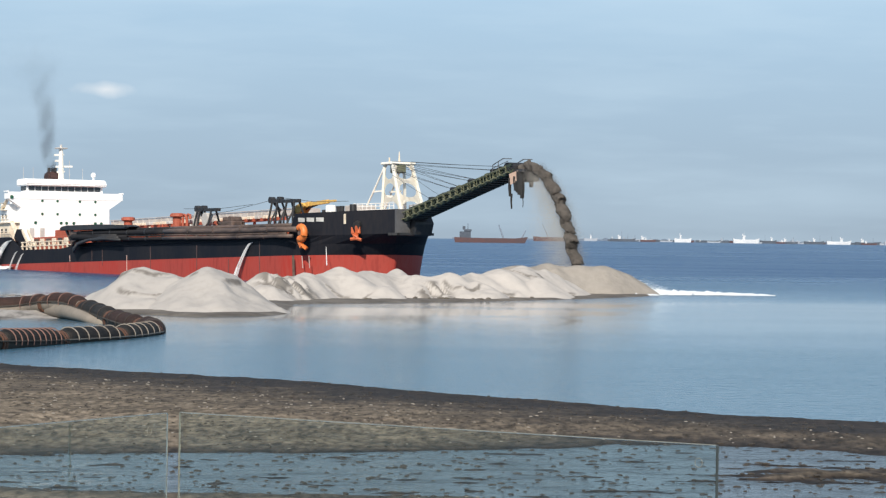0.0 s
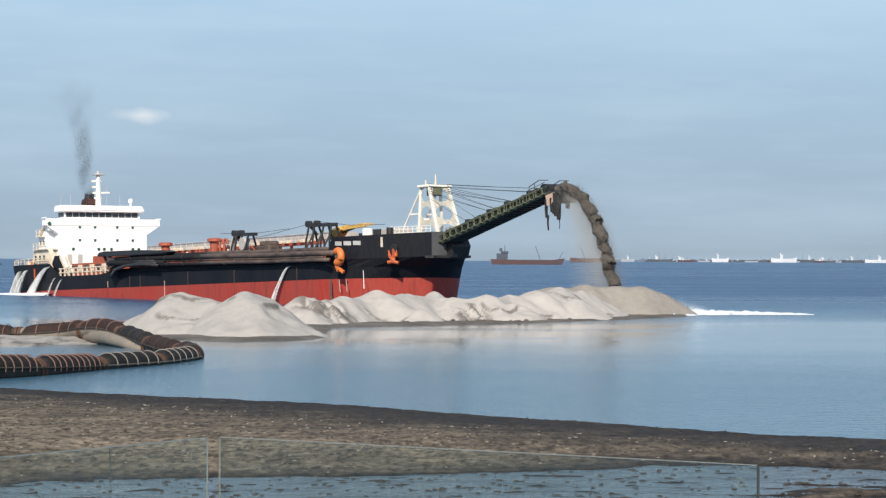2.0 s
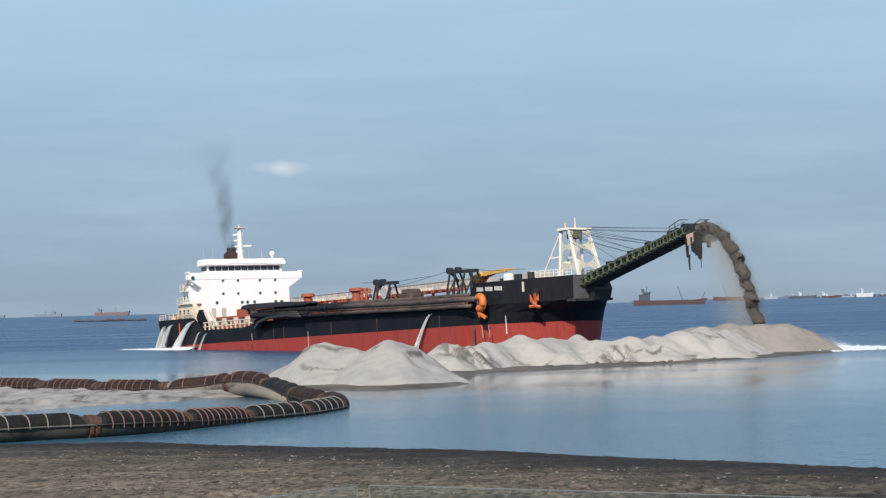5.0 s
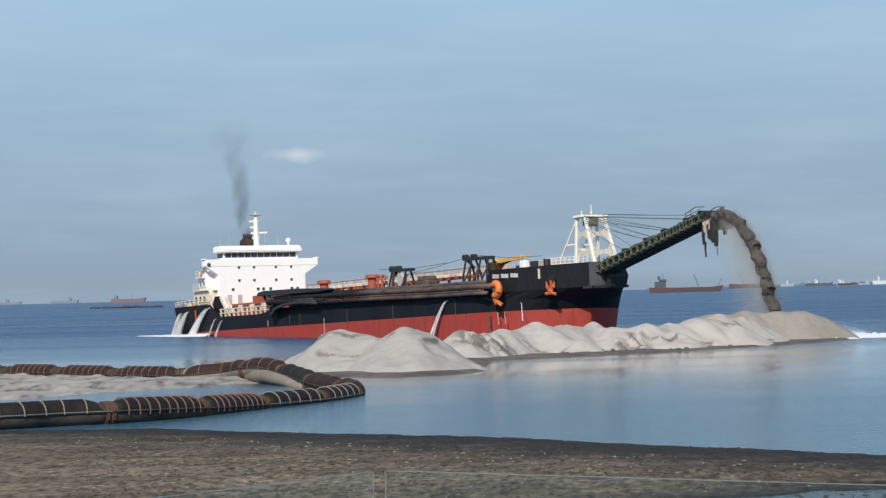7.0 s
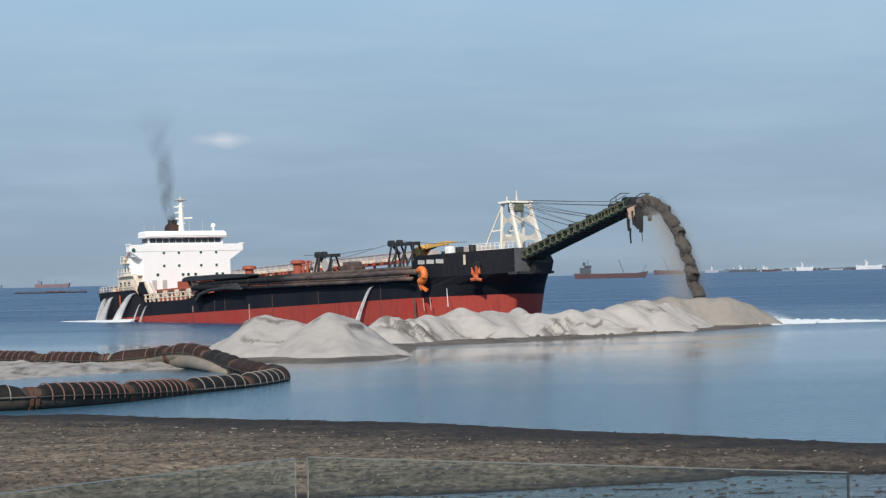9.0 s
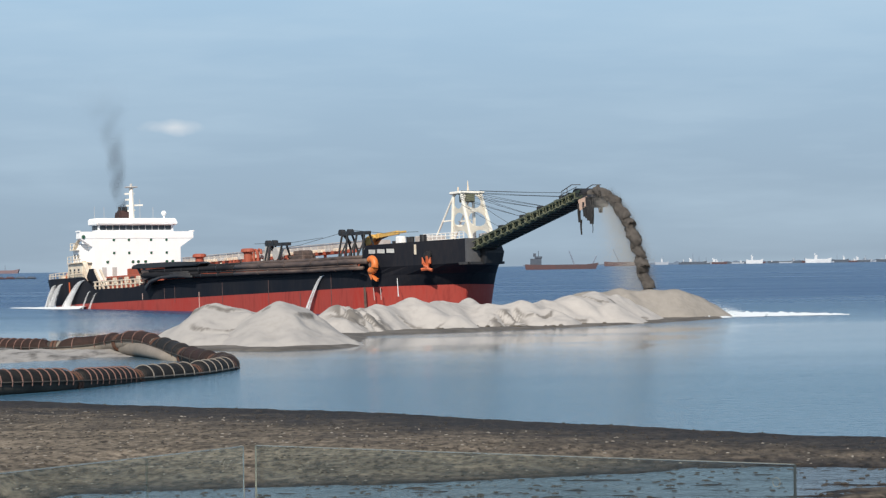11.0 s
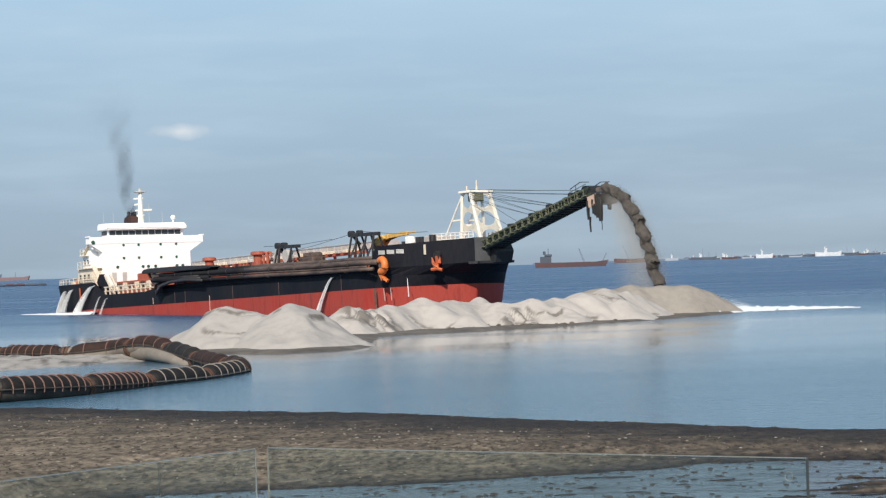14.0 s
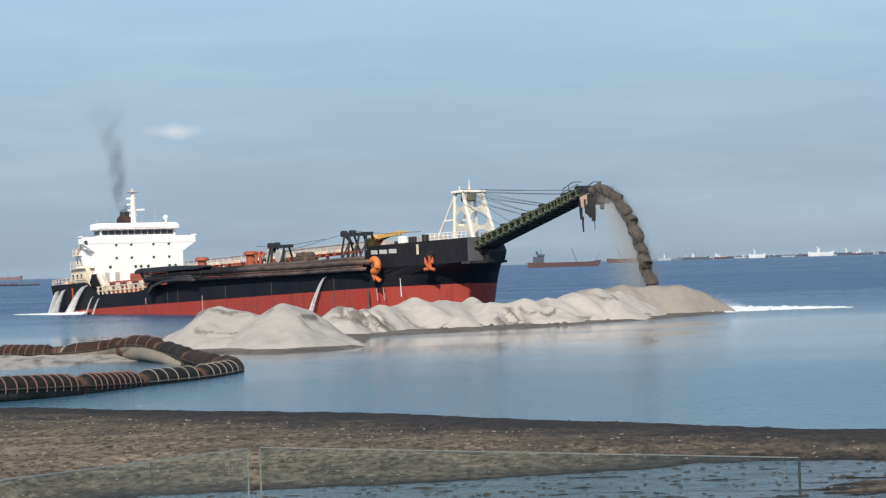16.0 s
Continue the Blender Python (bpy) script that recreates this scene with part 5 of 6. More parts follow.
for x, y, z0, z1, w in ((139.2, -1.3, 8.4, 6.3, 0.2), (139.5, -1.3, 6.6, 4.9, 0.12), (140.6, -1.35, 8.0, 6.7, 0.16), (141.6, -1.3, 8.7, 6.0, 0.3), (141.2, 0.2, 8.4, 7.3, 0.3), (141.3, -1.35, 9.0, 6.4, 0.42), (140.2, -1.2, 8.5, 6.9, 0.3), (141.75, -1.3, 6.2, 5.0, 0.05)):
    bm = B()
    n = 6
    tube(bm, [(x + 0.035 * math.sin(i * 1.2 + x), y, z0 + (z1 - z0) * i / n) for i in range(n + 1)], [w * 1.15 * (1 - 0.05 * i) for i in range(n + 1)], 6)
    part("rubber_strip", bm, M_RUBBER, boom, "torn hanging rubber skirt strip")
TOP = Vector((113.6, 0, TZ1 - 0.4))
for y in (-1.3, 1.3):
    for f, z in ((0.27, -1.4), (0.47, -0.8), (0.47, -0.55), (0.63, -0.35), (0.63, -0.1), (0.83, 0.0), (0.9, 0.25)):
        bm = B()
        a, b = TOP + Vector((0.8, y, z)), boom_at(f, y * 0.8, 0.8)
        mid = a.lerp(b, 0.5) - Vector((0, 0, 0.06))
        tube(bm, [a, mid, b], 0.024, 5)
        part("stay_wire", bm, M_WIRE, boom)
bm = B()
for a, b in (((112, -6, 6.6), (98, -7.6, 7.5)), ((98, -7.6, 7.4), (66, -4.5, 5.8)), ((90, -7, 6.9), (72, -7.6, 6.9))):
    tube(bm, [a, tuple((p + q) / 2 - (0.3 if i == 2 else 0) for i, (p, q) in enumerate(zip(a, b))), b], 0.03, 5)
part("rigging_wire", bm, M_WIRE, ship)


# ======== water jets, falling sand, dust and smoke ========
def ship_point(x, y, z):
    return SHIP @ Vector((x, y, z))


def jet(x, z, reach, drop, r0, r1, lean=-1.0, strands=22, thick=0.011):
    """A fall of water made of many thin strands that spread on the way down."""
    bm = B()
    y0 = -hull_point(x / BOW, z, 0)[1] - 0.1
    g = random.Random(int(x * 10))
    n = 9
    for _ in range(strands):
        a, b, c = g.gauss(0, 0.5), g.gauss(0, 0.5), g.uniform(0.8, 1.12)
        path = []
        for i in range(n + 1):
            t = i / n
            r = r0 + (r1 - r0) * t
            path.append(ship_point(x + lean * reach * t * c + a * r, y0 - 0.9 * t + b * r, z - drop * t ** 1.6 + 0.05 * math.sin(t * 9 + a)))
        tube(bm, path, [thick + 0.8 * thick * i / n for i in range(n + 1)], 4)
    tagged(part("water_jet", bm, M_JET), "thin white fall of water pouring from the hull", "water", kind="stuff")


jet(94.6, 1.95, 3.4, 4.9, 0.1, 0.2, strands=30, thick=0.018)
jet(110.2, 1.1, -1.8, 2.2, 0.04, 0.08, strands=3, thick=0.014)
jet(19.2, 3.7, 5.4, 4.4, 0.18, 0.36, strands=70, thick=0.03)
jet(10.5, 3.4, 2.6, 4.2, 0.14, 0.42, strands=40, thick=0.017)
jet(6.5, 3.3, 1.3, 4.1, 0.14, 0.5, strands=45, thick=0.02)
jet(21.6, 2.0, 1.0, 2.7, 0.06, 0.14, strands=8)
jet(24.0, 1.7, 0.8, 2.4, 0.06, 0.14, strands=8)
for x, za, zb, w in ((58.8, 0.9, -1.6, 0.12), (40.2, 1.2, 0.3, 0.1), (107.6, 0.1, -1.4, 0.1), (106.4, 0.1, -1.4, 0.1), (104.6, 0.2, -2.6, 0.3), (66.0, 2.0, -1.9, 0.05), (51.0, 1.9, -0.4, 0.05), (79.5, 1.9, -2.0, 0.06), (96.4, 2.2, -2.4, 0.07), (47.6, 1.8, 0.2, 0.05), (88.2, 0.0, -2.2, 0.05)):
    bm = B()
    bar(bm, (x, -hull_point(x / BOW, za, 0)[1] - 0.04, za), (x + 0.05, -hull_point(x / BOW, zb, 0)[1] - 0.04, zb), w, 0.04)
    part("drain_streak", bm, M_PIPE if x == 104.6 else M_FAINT if w < 0.08 else M_STREAK, ship, "pale streak below a scupper")

bm = B()
bar(bm, (13.6, -hull_point(13.6 / BOW, 3.5, 0)[1] - 0.05, 3.6), (13.5, -hull_point(13.5 / BOW, 1.2, 0)[1] - 0.05, 1.0), 0.26, 0.05)
part("rust_streak", bm, M_ANCHOR, ship, "orange rust streak down the black side")

# the falling sand: a lumpy rope of wet sand
STREAM = [(139.9, 9.5), (141.2, 9.75), (142.6, 9.4), (144.0, 8.7), (145.4, 7.6), (146.5, 6.4), (147.4, 5.1), (148.2, 3.6), (148.9, 2.2), (149.6, 0.6), (150.1, -1.0), (150.5, -2.8)]


def along_line(table, f):
    """Places along a table of columns, at running numbers f (an array)."""
    tab = np.array(table)
    return [np.interp(f, np.arange(len(tab)), tab[:, k]) for k in range(tab.shape[1])]


bm = B()
path, radii = [], []
n = 150
for i in range(n + 1):
    f = i / n * (len(STREAM) - 1)
    x, z = (float(q[0]) for q in along_line(STREAM, np.array([f])))
    lump = (f * 0.93 + 0.35 + 0.14 * math.sin(f * 2.3)) % 1.0      # each clump swells slowly and breaks off short
    grow = min(1, max(0, (f - 2.2) / 1.5))
    saw = lump if lump < 0.68 else (1 - lump) / 0.32 * 0.68
    path.append(ship_point(x - 0.35 + 0.85 * (saw - 0.34) * grow, 0.12 * math.sin(i * 0.19), z))
    radii.append(0.48 + 0.1 * min(1, f / 6) + 0.22 * (saw - 0.34) * grow)
tube(bm, path, radii, 28)
for v in bm.verts:
    v.co += 0.22 * Vector(noise.noise_vector(v.co * 0.7)) + 0.16 * Vector(noise.noise_vector(v.co * 1.9)) + 0.1 * Vector(noise.noise_vector(v.co * 4.3))
tagged(part("falling_sand", bm, M_STREAM, smooth=True), "lumpy brown stream of wet sand falling from the boom", "sand stream")


def specks(name, mat, points, size, gen):
    """Fine loose particles, each far smaller than can be told apart."""
    count = len(points)
    d = gen.normal(size=(count, 3, 3))
    d *= (size * gen.uniform(0.5, 1.3, (count, 1, 1))) / np.linalg.norm(d, axis=2, keepdims=True)
    co = (points[:, None, :] + d).reshape(-1, 3)
    me = bpy.data.meshes.new(name)
    me.vertices.add(count * 3)
    me.vertices.foreach_set("co", co.ravel())
    me.loops.add(count * 3)
    me.loops.foreach_set("vertex_index", np.arange(count * 3))
    me.polygons.add(count)
    me.polygons.foreach_set("loop_start", np.arange(count) * 3)
    me.update(calc_edges=True)
    me.materials.append(mat)
    return new(name, me)


def on_ship(x, y, z):
    m = np.array(SHIP)
    return np.stack([x, y, z], axis=1) @ m[:3, :3].T + m[:3, 3]


# a thin veil of dust hangs behind the stream
gen = np.random.default_rng(5)
t = gen.random(420000) ** 0.8
x, z = along_line(STREAM, 2.2 + t * 8.6)
back = np.abs(gen.normal(size=t.size)) * (1.3 + 2.0 * t)
room = np.maximum(0.4, x - 142.0)
x = x - back
kept = back < room
x, z, t = x[kept], z[kept], t[kept]
tagged(specks("sand_dust", M_DUST, on_ship(x, gen.normal(0, 0.9, t.size), z - gen.random(t.size) * 1.2), 0.016, gen), "thin veil of sand dust behind the falling stream", "dust", kind="stuff")
f = 2.2 + gen.random(85000) * 8.7
x, z = along_line(STREAM, f)
r = (0.5 + 0.03 * f) * 0.62
tagged(specks("sand_grains", M_STREAM, on_ship(x + gen.normal(size=f.size) * r, gen.normal(size=f.size) * r, z + gen.normal(size=f.size) * r), 0.022, gen), "loose wet grains flying off the falling sand", "sand grains", kind="stuff")

# exhaust smoke climbs nearly straight in slow billows and thins out
SMOKE = [(12.2, 14.7, 0.45), (11.6, 16.0, 0.85), (11.3, 18.0, 1.0), (11.0, 20.0, 1.05), (10.3, 22.0, 1.2), (10.2, 24.5, 1.3), (9.3, 27.0, 1.5), (8.7, 29.5, 2.0), (7.2, 31.5, 3.0), (4.0, 33.0, 4.2)]
f = gen.random(330000) ** 1.25 * 8.99
x, z, r = along_line(SMOKE, f)
a, q = gen.uniform(0, 2 * math.pi, f.size), np.sqrt(np.abs(gen.normal(0, 0.7, f.size))) * r * 1.15
x, y, z = x + q * np.cos(a) + 0.45 * np.sin(z * 0.9), q * np.sin(a), z + gen.normal(0, 0.5, f.size) * r
billow = np.sin(x * 1.7 + z * 0.9) + np.sin(y * 1.9 - z * 1.3 + 1.0) + np.sin(z * 0.55 + x * 0.6 + 2.0)
keep = billow > gen.uniform(-2.2, 2.0, f.size)
tagged(specks("funnel_smoke", M_SMOKE, on_ship(x[keep], y[keep], z[keep]), 0.018, gen), "thin dark exhaust smoke rising from the funnel", "smoke", kind="stuff")


# white water
def foam_patch(pts, width, seed, label, high=0.1):
    bm = B()
    n = 60
    rows = []
    for i in range(n + 1):
        f = i / n * (len(pts) - 1)
        k = min(int(f), len(pts) - 2)
        c = Vector((*pts[k], 0)).lerp(Vector((*pts[k + 1], 0)), f - k)
        d = (Vector((*pts[k + 1], 0)) - Vector((*pts[k], 0))).normalized()
        side = Vector((-d.y, d.x, 0))
        w = width * min(1, 0.3 + i / n * 6) * (1.02 - i / n) ** 0.9 * (1 + 0.5 * noise.noise(Vector((i * 0.33, seed, 0))))
        rows.append([bm.verts.new(c + side * w * s + Vector((0, 0, 0.03 + high * (1.02 - i / n) ** 0.5 * (1 - abs(s)) * (1 + 0.8 * noise.noise(Vector((i * 0.7, s * 3, seed))))))) for s in (-1, -0.5, 0, 0.5, 1)])
    for a, b in zip(rows, rows[1:]):
        for i in range(4):
            bm.faces.new((a[i], b[i], b[i + 1], a[i + 1]))
    tagged(part("foam", bm, M_FOAM, smooth=True), label, "foam", kind="stuff")


foam_patch([(18.5, 272), (23, 272), (28, 271), (36, 268.5)], 14.0, 1.0, "white foam running out from the sand heap", 0.5)
foam_patch([(-64.5, 372.5), (-68, 375.5), (-72.5, 380.5), (-79, 388)], 4.0, 2.0, "white water round the stern", 0.36)


t = gen.random(40000)
tagged(specks("spray", M_FOAM, np.stack([20.0 + 4.0 * t + gen.normal(0, 0.5, t.size), 266 + 2 * t, 0.15 + np.abs(gen.normal(0, 0.75, t.size)) * (1 - 0.7 * t)], axis=1), 0.016, gen), "fine white spray at the foot of the heap", "spray", kind="stuff")


# ======== floating dredge pipes ========
PIPE_LINE = [(-44, 108.5, 0.6), (-36, 111.5, 0.6), (-30.1, 114.7, 0.58), (-27.9, 116.8, 0.57), (-25.5, 118.5, 0.55), (-23.4, 121.6, 0.45), (-21.5, 126.8, 0.26), (-20.2, 131.6, 0.15), (-18.4, 136.8, 0.1), (-17.6, 140.3, 0.08),
             (-16.95, 145.3, 0.08), (-17.3, 149, 0.1), (-18.2, 152, 0.14), (-19.7, 155.5, 0.2), (-22.2, 162.2, 0.5), (-24.5, 167.5, 0.9), (-25.7, 169.6, 1.05), (-27.5, 172.5, 0.92), (-29.2, 175, 0.65), (-31.9, 175.8, 0.45),
             (-34.5, 176.8, 0.4), (-40.1, 182.2, 0.4), (-46.5, 189.6, 0.4), (-50.5, 193, 0.4), (-60, 202, 0.4), (-74, 216, 0.4)]


def line_points(step):
    pts = [Vector(p) for p in PIPE_LINE]
    dense = []
    for i in range(len(pts) - 1):
        p0, p1, p2, p3 = pts[max(i - 1, 0)], pts[i], pts[i + 1], pts[min(i + 2, len(pts) - 1)]
        for k in range(40):
            t = k / 40
            dense.append(0.5 * (2 * p1 + (p2 - p0) * t + (2 * p0 - 5 * p1 + 4 * p2 - p3) * t * t + (3 * p1 - p0 - 3 * p2 + p3) * t ** 3))
    dense.append(pts[-1])
    out, acc = [dense[0]], 0.0
    for a, b in zip(dense, dense[1:]):
        acc += (b - a).length
        if acc >= step:
            out.append(b)
            acc = 0.0
    return out


def pipe_section(pts, cover, strap, n_straps, pipe_mat, label):
    thing = new("floating_pipe")
    base = pts[len(pts) // 2]
    thing.location = (base.x, base.y, 0)
    tagged(thing, label, "dredge pipe", "floating pipe sections")
    shift = Vector((base.x, base.y, 0))
    loc = [p - shift for p in pts]
    bm = B()
    tube(bm, [p + Vector((0, 0, -0.08)) for p in loc], 0.56, 12)
    part("pipe", bm, pipe_mat, thing, smooth=True)
    bm = B()
    n = len(loc)
    rings = []
    for i, p in enumerate(loc):
        d = (loc[min(i + 1, n - 1)] - loc[max(i - 1, 0)])
        d.z = 0
        d.normalize()
        s = Vector((d.y, -d.x, 0))
        if i in (0, n - 1):
            p = p.lerp(loc[1 if i == 0 else n - 2], 0.55)
        e = min(i, n - 1 - i) / 1.6
        k = (0.1 + 0.9 * min(1, e) ** 0.6) * 0.86
        rings.append([bm.verts.new(p + s * (0.64 * math.cos(a)) + Vector((0, 0, 0.06 + 0.72 * k * math.sin(a)))) for a in (math.pi * q / 10 for q in range(11))])
    for a, b in zip(rings, rings[1:]):
        for q in range(10):
            bm.faces.new((a[q], a[q + 1], b[q + 1], b[q]))
    for r in (rings[0], rings[-1]):
        bm.faces.new(r)
    part("float_cover", bm, cover, thing, smooth=False)
    for end, nxt in ((loc[0], loc[1]), (loc[-1], loc[-2])):
        way = (nxt - end).normalized()
        bm = B()
        tube(bm, [end + way * 0.04 - Vector((0, 0, 0.08)), end + way * 0.22 - Vector((0, 0, 0.08))], 0.63, 14)
        part("flange", bm, M_FLANGE, thing, "rust-orange bolted flange")
    bm = B()
    for side in (-1, 1):
        edge = []
        for i, p in enumerate(loc):
            d = (loc[min(i + 1, n - 1)] - loc[max(i - 1, 0)])
            d.z = 0
            d.normalize()
            edge.append(p + Vector((d.y, -d.x, 0)) * 0.64 * side + Vector((0, 0, 0.06)))
        tube(bm, edge, 0.045, 5)
    part("edge_rail", bm, M_HOSE if strap is not M_STRAP else M_RAIL, thing)
    for j in range(n_straps):
        f = 1 + (j + 0.5) / n_straps * (n - 3)
        k = min(int(f), n - 2)
        p = loc[k].lerp(loc[k + 1], f - k)
        d = (loc[k + 1] - loc[k])
        d.z = 0
        d.normalize()
        s = Vector((d.y, -d.x, 0))
        bm = B()
        low = -0.1 if strap is M_STRAP else -0.3
        e = min(f, n - 1 - f) / 1.6
        lift = (0.1 + 0.9 * min(1, e) ** 0.6) * 0.86 * 0.72 + 0.02
        tube(bm, [p + s * (0.67 * math.cos(a)) + Vector((0, 0, 0.06 + lift * math.sin(a))) for a in (low + (math.pi - 2 * low) * q / 10 for q in range(11))], 0.035, 5)
        part("strap", bm, strap, thing)
    return thing


line = line_points(0.55)
SECTION = 13
first = min(range(len(line)), key=lambda k: abs(line[k].y - 131.5) + abs(line[k].x + 20.2)) % (SECTION - 1)
for k, i in enumerate(range(first, len(line) - SECTION, SECTION - 1)):
    pts = line[i:i + SECTION]
    y, x = pts[6].y, pts[6].x
    if y > 175.4:
        cover, strap, ns, pm, lab = M_FLOAT_BROWN, M_STRAP_RED, 7, M_HOSE, "rust-brown ribbed float section lying along the sand flat"
    elif 168 < y:
        cover, strap, ns, pm, lab = M_FLOAT_BROWN, M_STRAP_RED, 3, M_TAN, "rust-brown float section raised over a sand-caked pipe"
    elif 157 < y:
        cover, strap, ns, pm, lab = M_FLOAT_BLACK, M_STRAP_DARK, 3, M_TAN, "black float section sloping down to the water"
    elif 144 < y:
        cover, strap, ns, pm, lab = M_FLOAT_BROWN, M_STRAP_DARK, 3, M_HOSE, "brown float section at the bend of the pipeline"
    elif 120.5 < y < 131.5:
        cover, strap, ns, pm, lab = M_FLOAT_BLACK, M_STRAP_RED, 9, M_HOSE, "black float section with many rusted straps"
    else:
        cover, strap, ns, pm, lab = M_FLOAT_BLACK, M_STRAP, 5, M_HOSE, "black float section with pale straps on a grey pipe"
    pipe_section(pts[:-1] if y > 175.4 else pts, cover, strap, ns, pm, lab)
# sand-caked bag under the raised stretch
bm = B()
tube(bm, [(-29.1, 175.6, 0.28), (-27.7, 173.6, 0.5), (-25.5, 168.6, 0.5), (-23.4, 163.2, 0.28), (-21.8, 159.8, 0.0)], [0.5, 0.6, 0.5, 0.38, 0.25], 10)
for v in bm.verts:
    v.co += 0.12 * Vector(noise.noise_vector(v.co * 0.6))
tagged(part("sand_filled_hose", bm, M_TAN, smooth=True), "tan sand-caked hose lying under the raised floats", "hose")


# ======== beach litter ========
rnd = random.Random(17)
for name, mat, count, lo, hi, label, cat in (("shell_litter", M_SHELL, 1300, 0.007, 0.03, "scattered bleached shells and bits on the dark sand", "shells"), ("dark_litter", M_DEBRIS, 3600, 0.006, 0.034, "scattered dark bits of driftwood on the sand", "debris")):
    verts, faces = [], []
    ico = B()
    bmesh.ops.create_icosphere(ico, subdivisions=1, radius=1.0)
    ico.verts.index_update()
    base_v, base_f = [v.co.copy() for v in ico.verts], [[v.index for v in f.verts] for f in ico.faces]
    ico.free()
    for _ in range(count):
        y = 56 + 54 * rnd.random() ** 1.1
        x = rnd.uniform(-0.23, 0.2) * y
        z = beach_height(x, y)
        if z < 0.06 and (mat is M_SHELL or y > 74 or x < -12 or rnd.random() < 0.15):
            continue
        if mat is M_SHELL and 0.85 * x + y > 86:
            continue
        z = max(z, -0.01)
        s = rnd.uniform(lo, hi) * (0.6 + y / 110) * (1.7 if z < 0.06 else 1.0)
        wide, turn = rnd.uniform(1.0, 2.2), rnd.uniform(-0.5, 0.5)
        k = len(verts)
        for v in base_v:
            a, b = v.x * s * wide, v.y * s
            verts.append((x + a * math.cos(turn) - b * math.sin(turn), y + a * math.sin(turn) + b * math.cos(turn), z + v.z * s * 0.6 + 0.01))
        faces += [[i + k for i in f] for f in base_f]
    me = bpy.data.meshes.new(name)
    me.from_pydata(verts, [], faces)
    me.materials.append(mat)
    tagged(new(name, me), label, cat, kind="stuff")


# ======== glass balustrade of the terrace ========
RAIL_Z, FLOOR_Z = EYE - 0.4, EYE - 1.5


def glass_panel(p, q, label, dark_end=False):
    """An upright pane from p to q (plan), 5 mm thick, with a polished top edge."""
    p, q = Vector((*p, 0)), Vector((*q, 0))
    d = (q - p).normalized()
    s = Vector((-d.y, d.x, 0)) * 0.0025
    bm = B()
    v = [bm.verts.new(e + k * s + Vector((0, 0, z))) for z in (FLOOR_Z, RAIL_Z) for e, k in ((p, -1), (q, -1), (q, 1), (p, 1))]
    for f in ((0, 3, 2, 1), (4, 5, 6, 7), (0, 1, 5, 4), (1, 2, 6, 5), (2, 3, 7, 6), (3, 0, 4, 7)):
        bm.faces.new([v[i] for i in f])
    pane = part("glass_panel", bm, M_GLASS)
    pane.visible_shadow = False
    tagged(pane, label, "glass panel", "balustrade panels")
    bm = B()
    bar(bm, p + Vector((0, 0, RAIL_Z + 0.0012)), q + Vector((0, 0, RAIL_Z + 0.0012)), 0.0048, 0.0012)
    part("top_edge", bm, M_EDGE, pane)
    for e, dark in ((p, False), (q, dark_end)):
        bm = B()
        o = d * (0.0015 if e is q else -0.0015)
        w = 0.003 if dark else 0.0014
        bar(bm, e + o + Vector((0, 0, FLOOR_Z)), e + o + Vector((0, 0, RAIL_Z)), w, 0.0048)
        part("side_edge", bm, M_EDGE_DARK if dark else M_EDGE_SIDE, pane)
    return pane


CORNER_R, POST = Vector((-0.575, 5.50)), Vector((0.537, 4.825))
CORNER_L, LEFT = Vector((-0.603, 5.475)), Vector((-1.36, 4.24))
g1 = glass_panel(CORNER_L, LEFT, "clear glass balustrade panel beside the corner")
g2 = glass_panel(CORNER_R, POST, "clear glass balustrade panel with a dark joint", True)


def etched_mark(parent, p, q, f, z):
    """The small etched ring near a pane's upper corner."""
    p, q = Vector((*p, 0)), Vector((*q, 0))
    d = (q - p).normalized()
    s = Vector((-d.y, d.x, 0))
    if s.y > 0:
        s = -s
    c = p.lerp(q, f) + s * 0.004 + Vector((0, 0, z))
    bm = B()
    tube(bm, [c + d * 0.008 * math.cos(t) + Vector((0, 0, 0.009 * math.sin(t))) for t in (2 * math.pi * k / 16 for k in range(17))], 0.0006, 5)
    part("etched_mark", bm, M_EDGE, parent)


# Glass bar added in place of an upright reflection in the left pane.
reflection_at = CORNER_L.lerp(LEFT, 0.227)
bm = B()
bar(bm, Vector((reflection_at.x, reflection_at.y, FLOOR_Z)), Vector((reflection_at.x, reflection_at.y, RAIL_Z - 0.001)), 0.0016, 0.0062)
part("reflection_bar", bm, M_GLASS, g1, "thin upright glass bar in place of a reflection")
etched_mark(g1, CORNER_L, LEFT, 0.045, RAIL_Z - 0.035)
etched_mark(g2, CORNER_R, POST, 0.972, RAIL_Z - 0.035)
bm = B()
box(bm, -6, 6, -6, 5.9, FLOOR_Z - 0.3, FLOOR_Z)
tagged(part("terrace_floor", bm, M_TERRACE), "plain concrete terrace floor behind the balustrade", "floor", kind="structure")
bm = B()
box(bm, -6, 6, -6, 5.5, -2.3, FLOOR_Z - 0.304)
tagged(part("terrace_wall", bm, M_TERRACE), "plain concrete wall carrying the terrace", "wall", kind="structure")


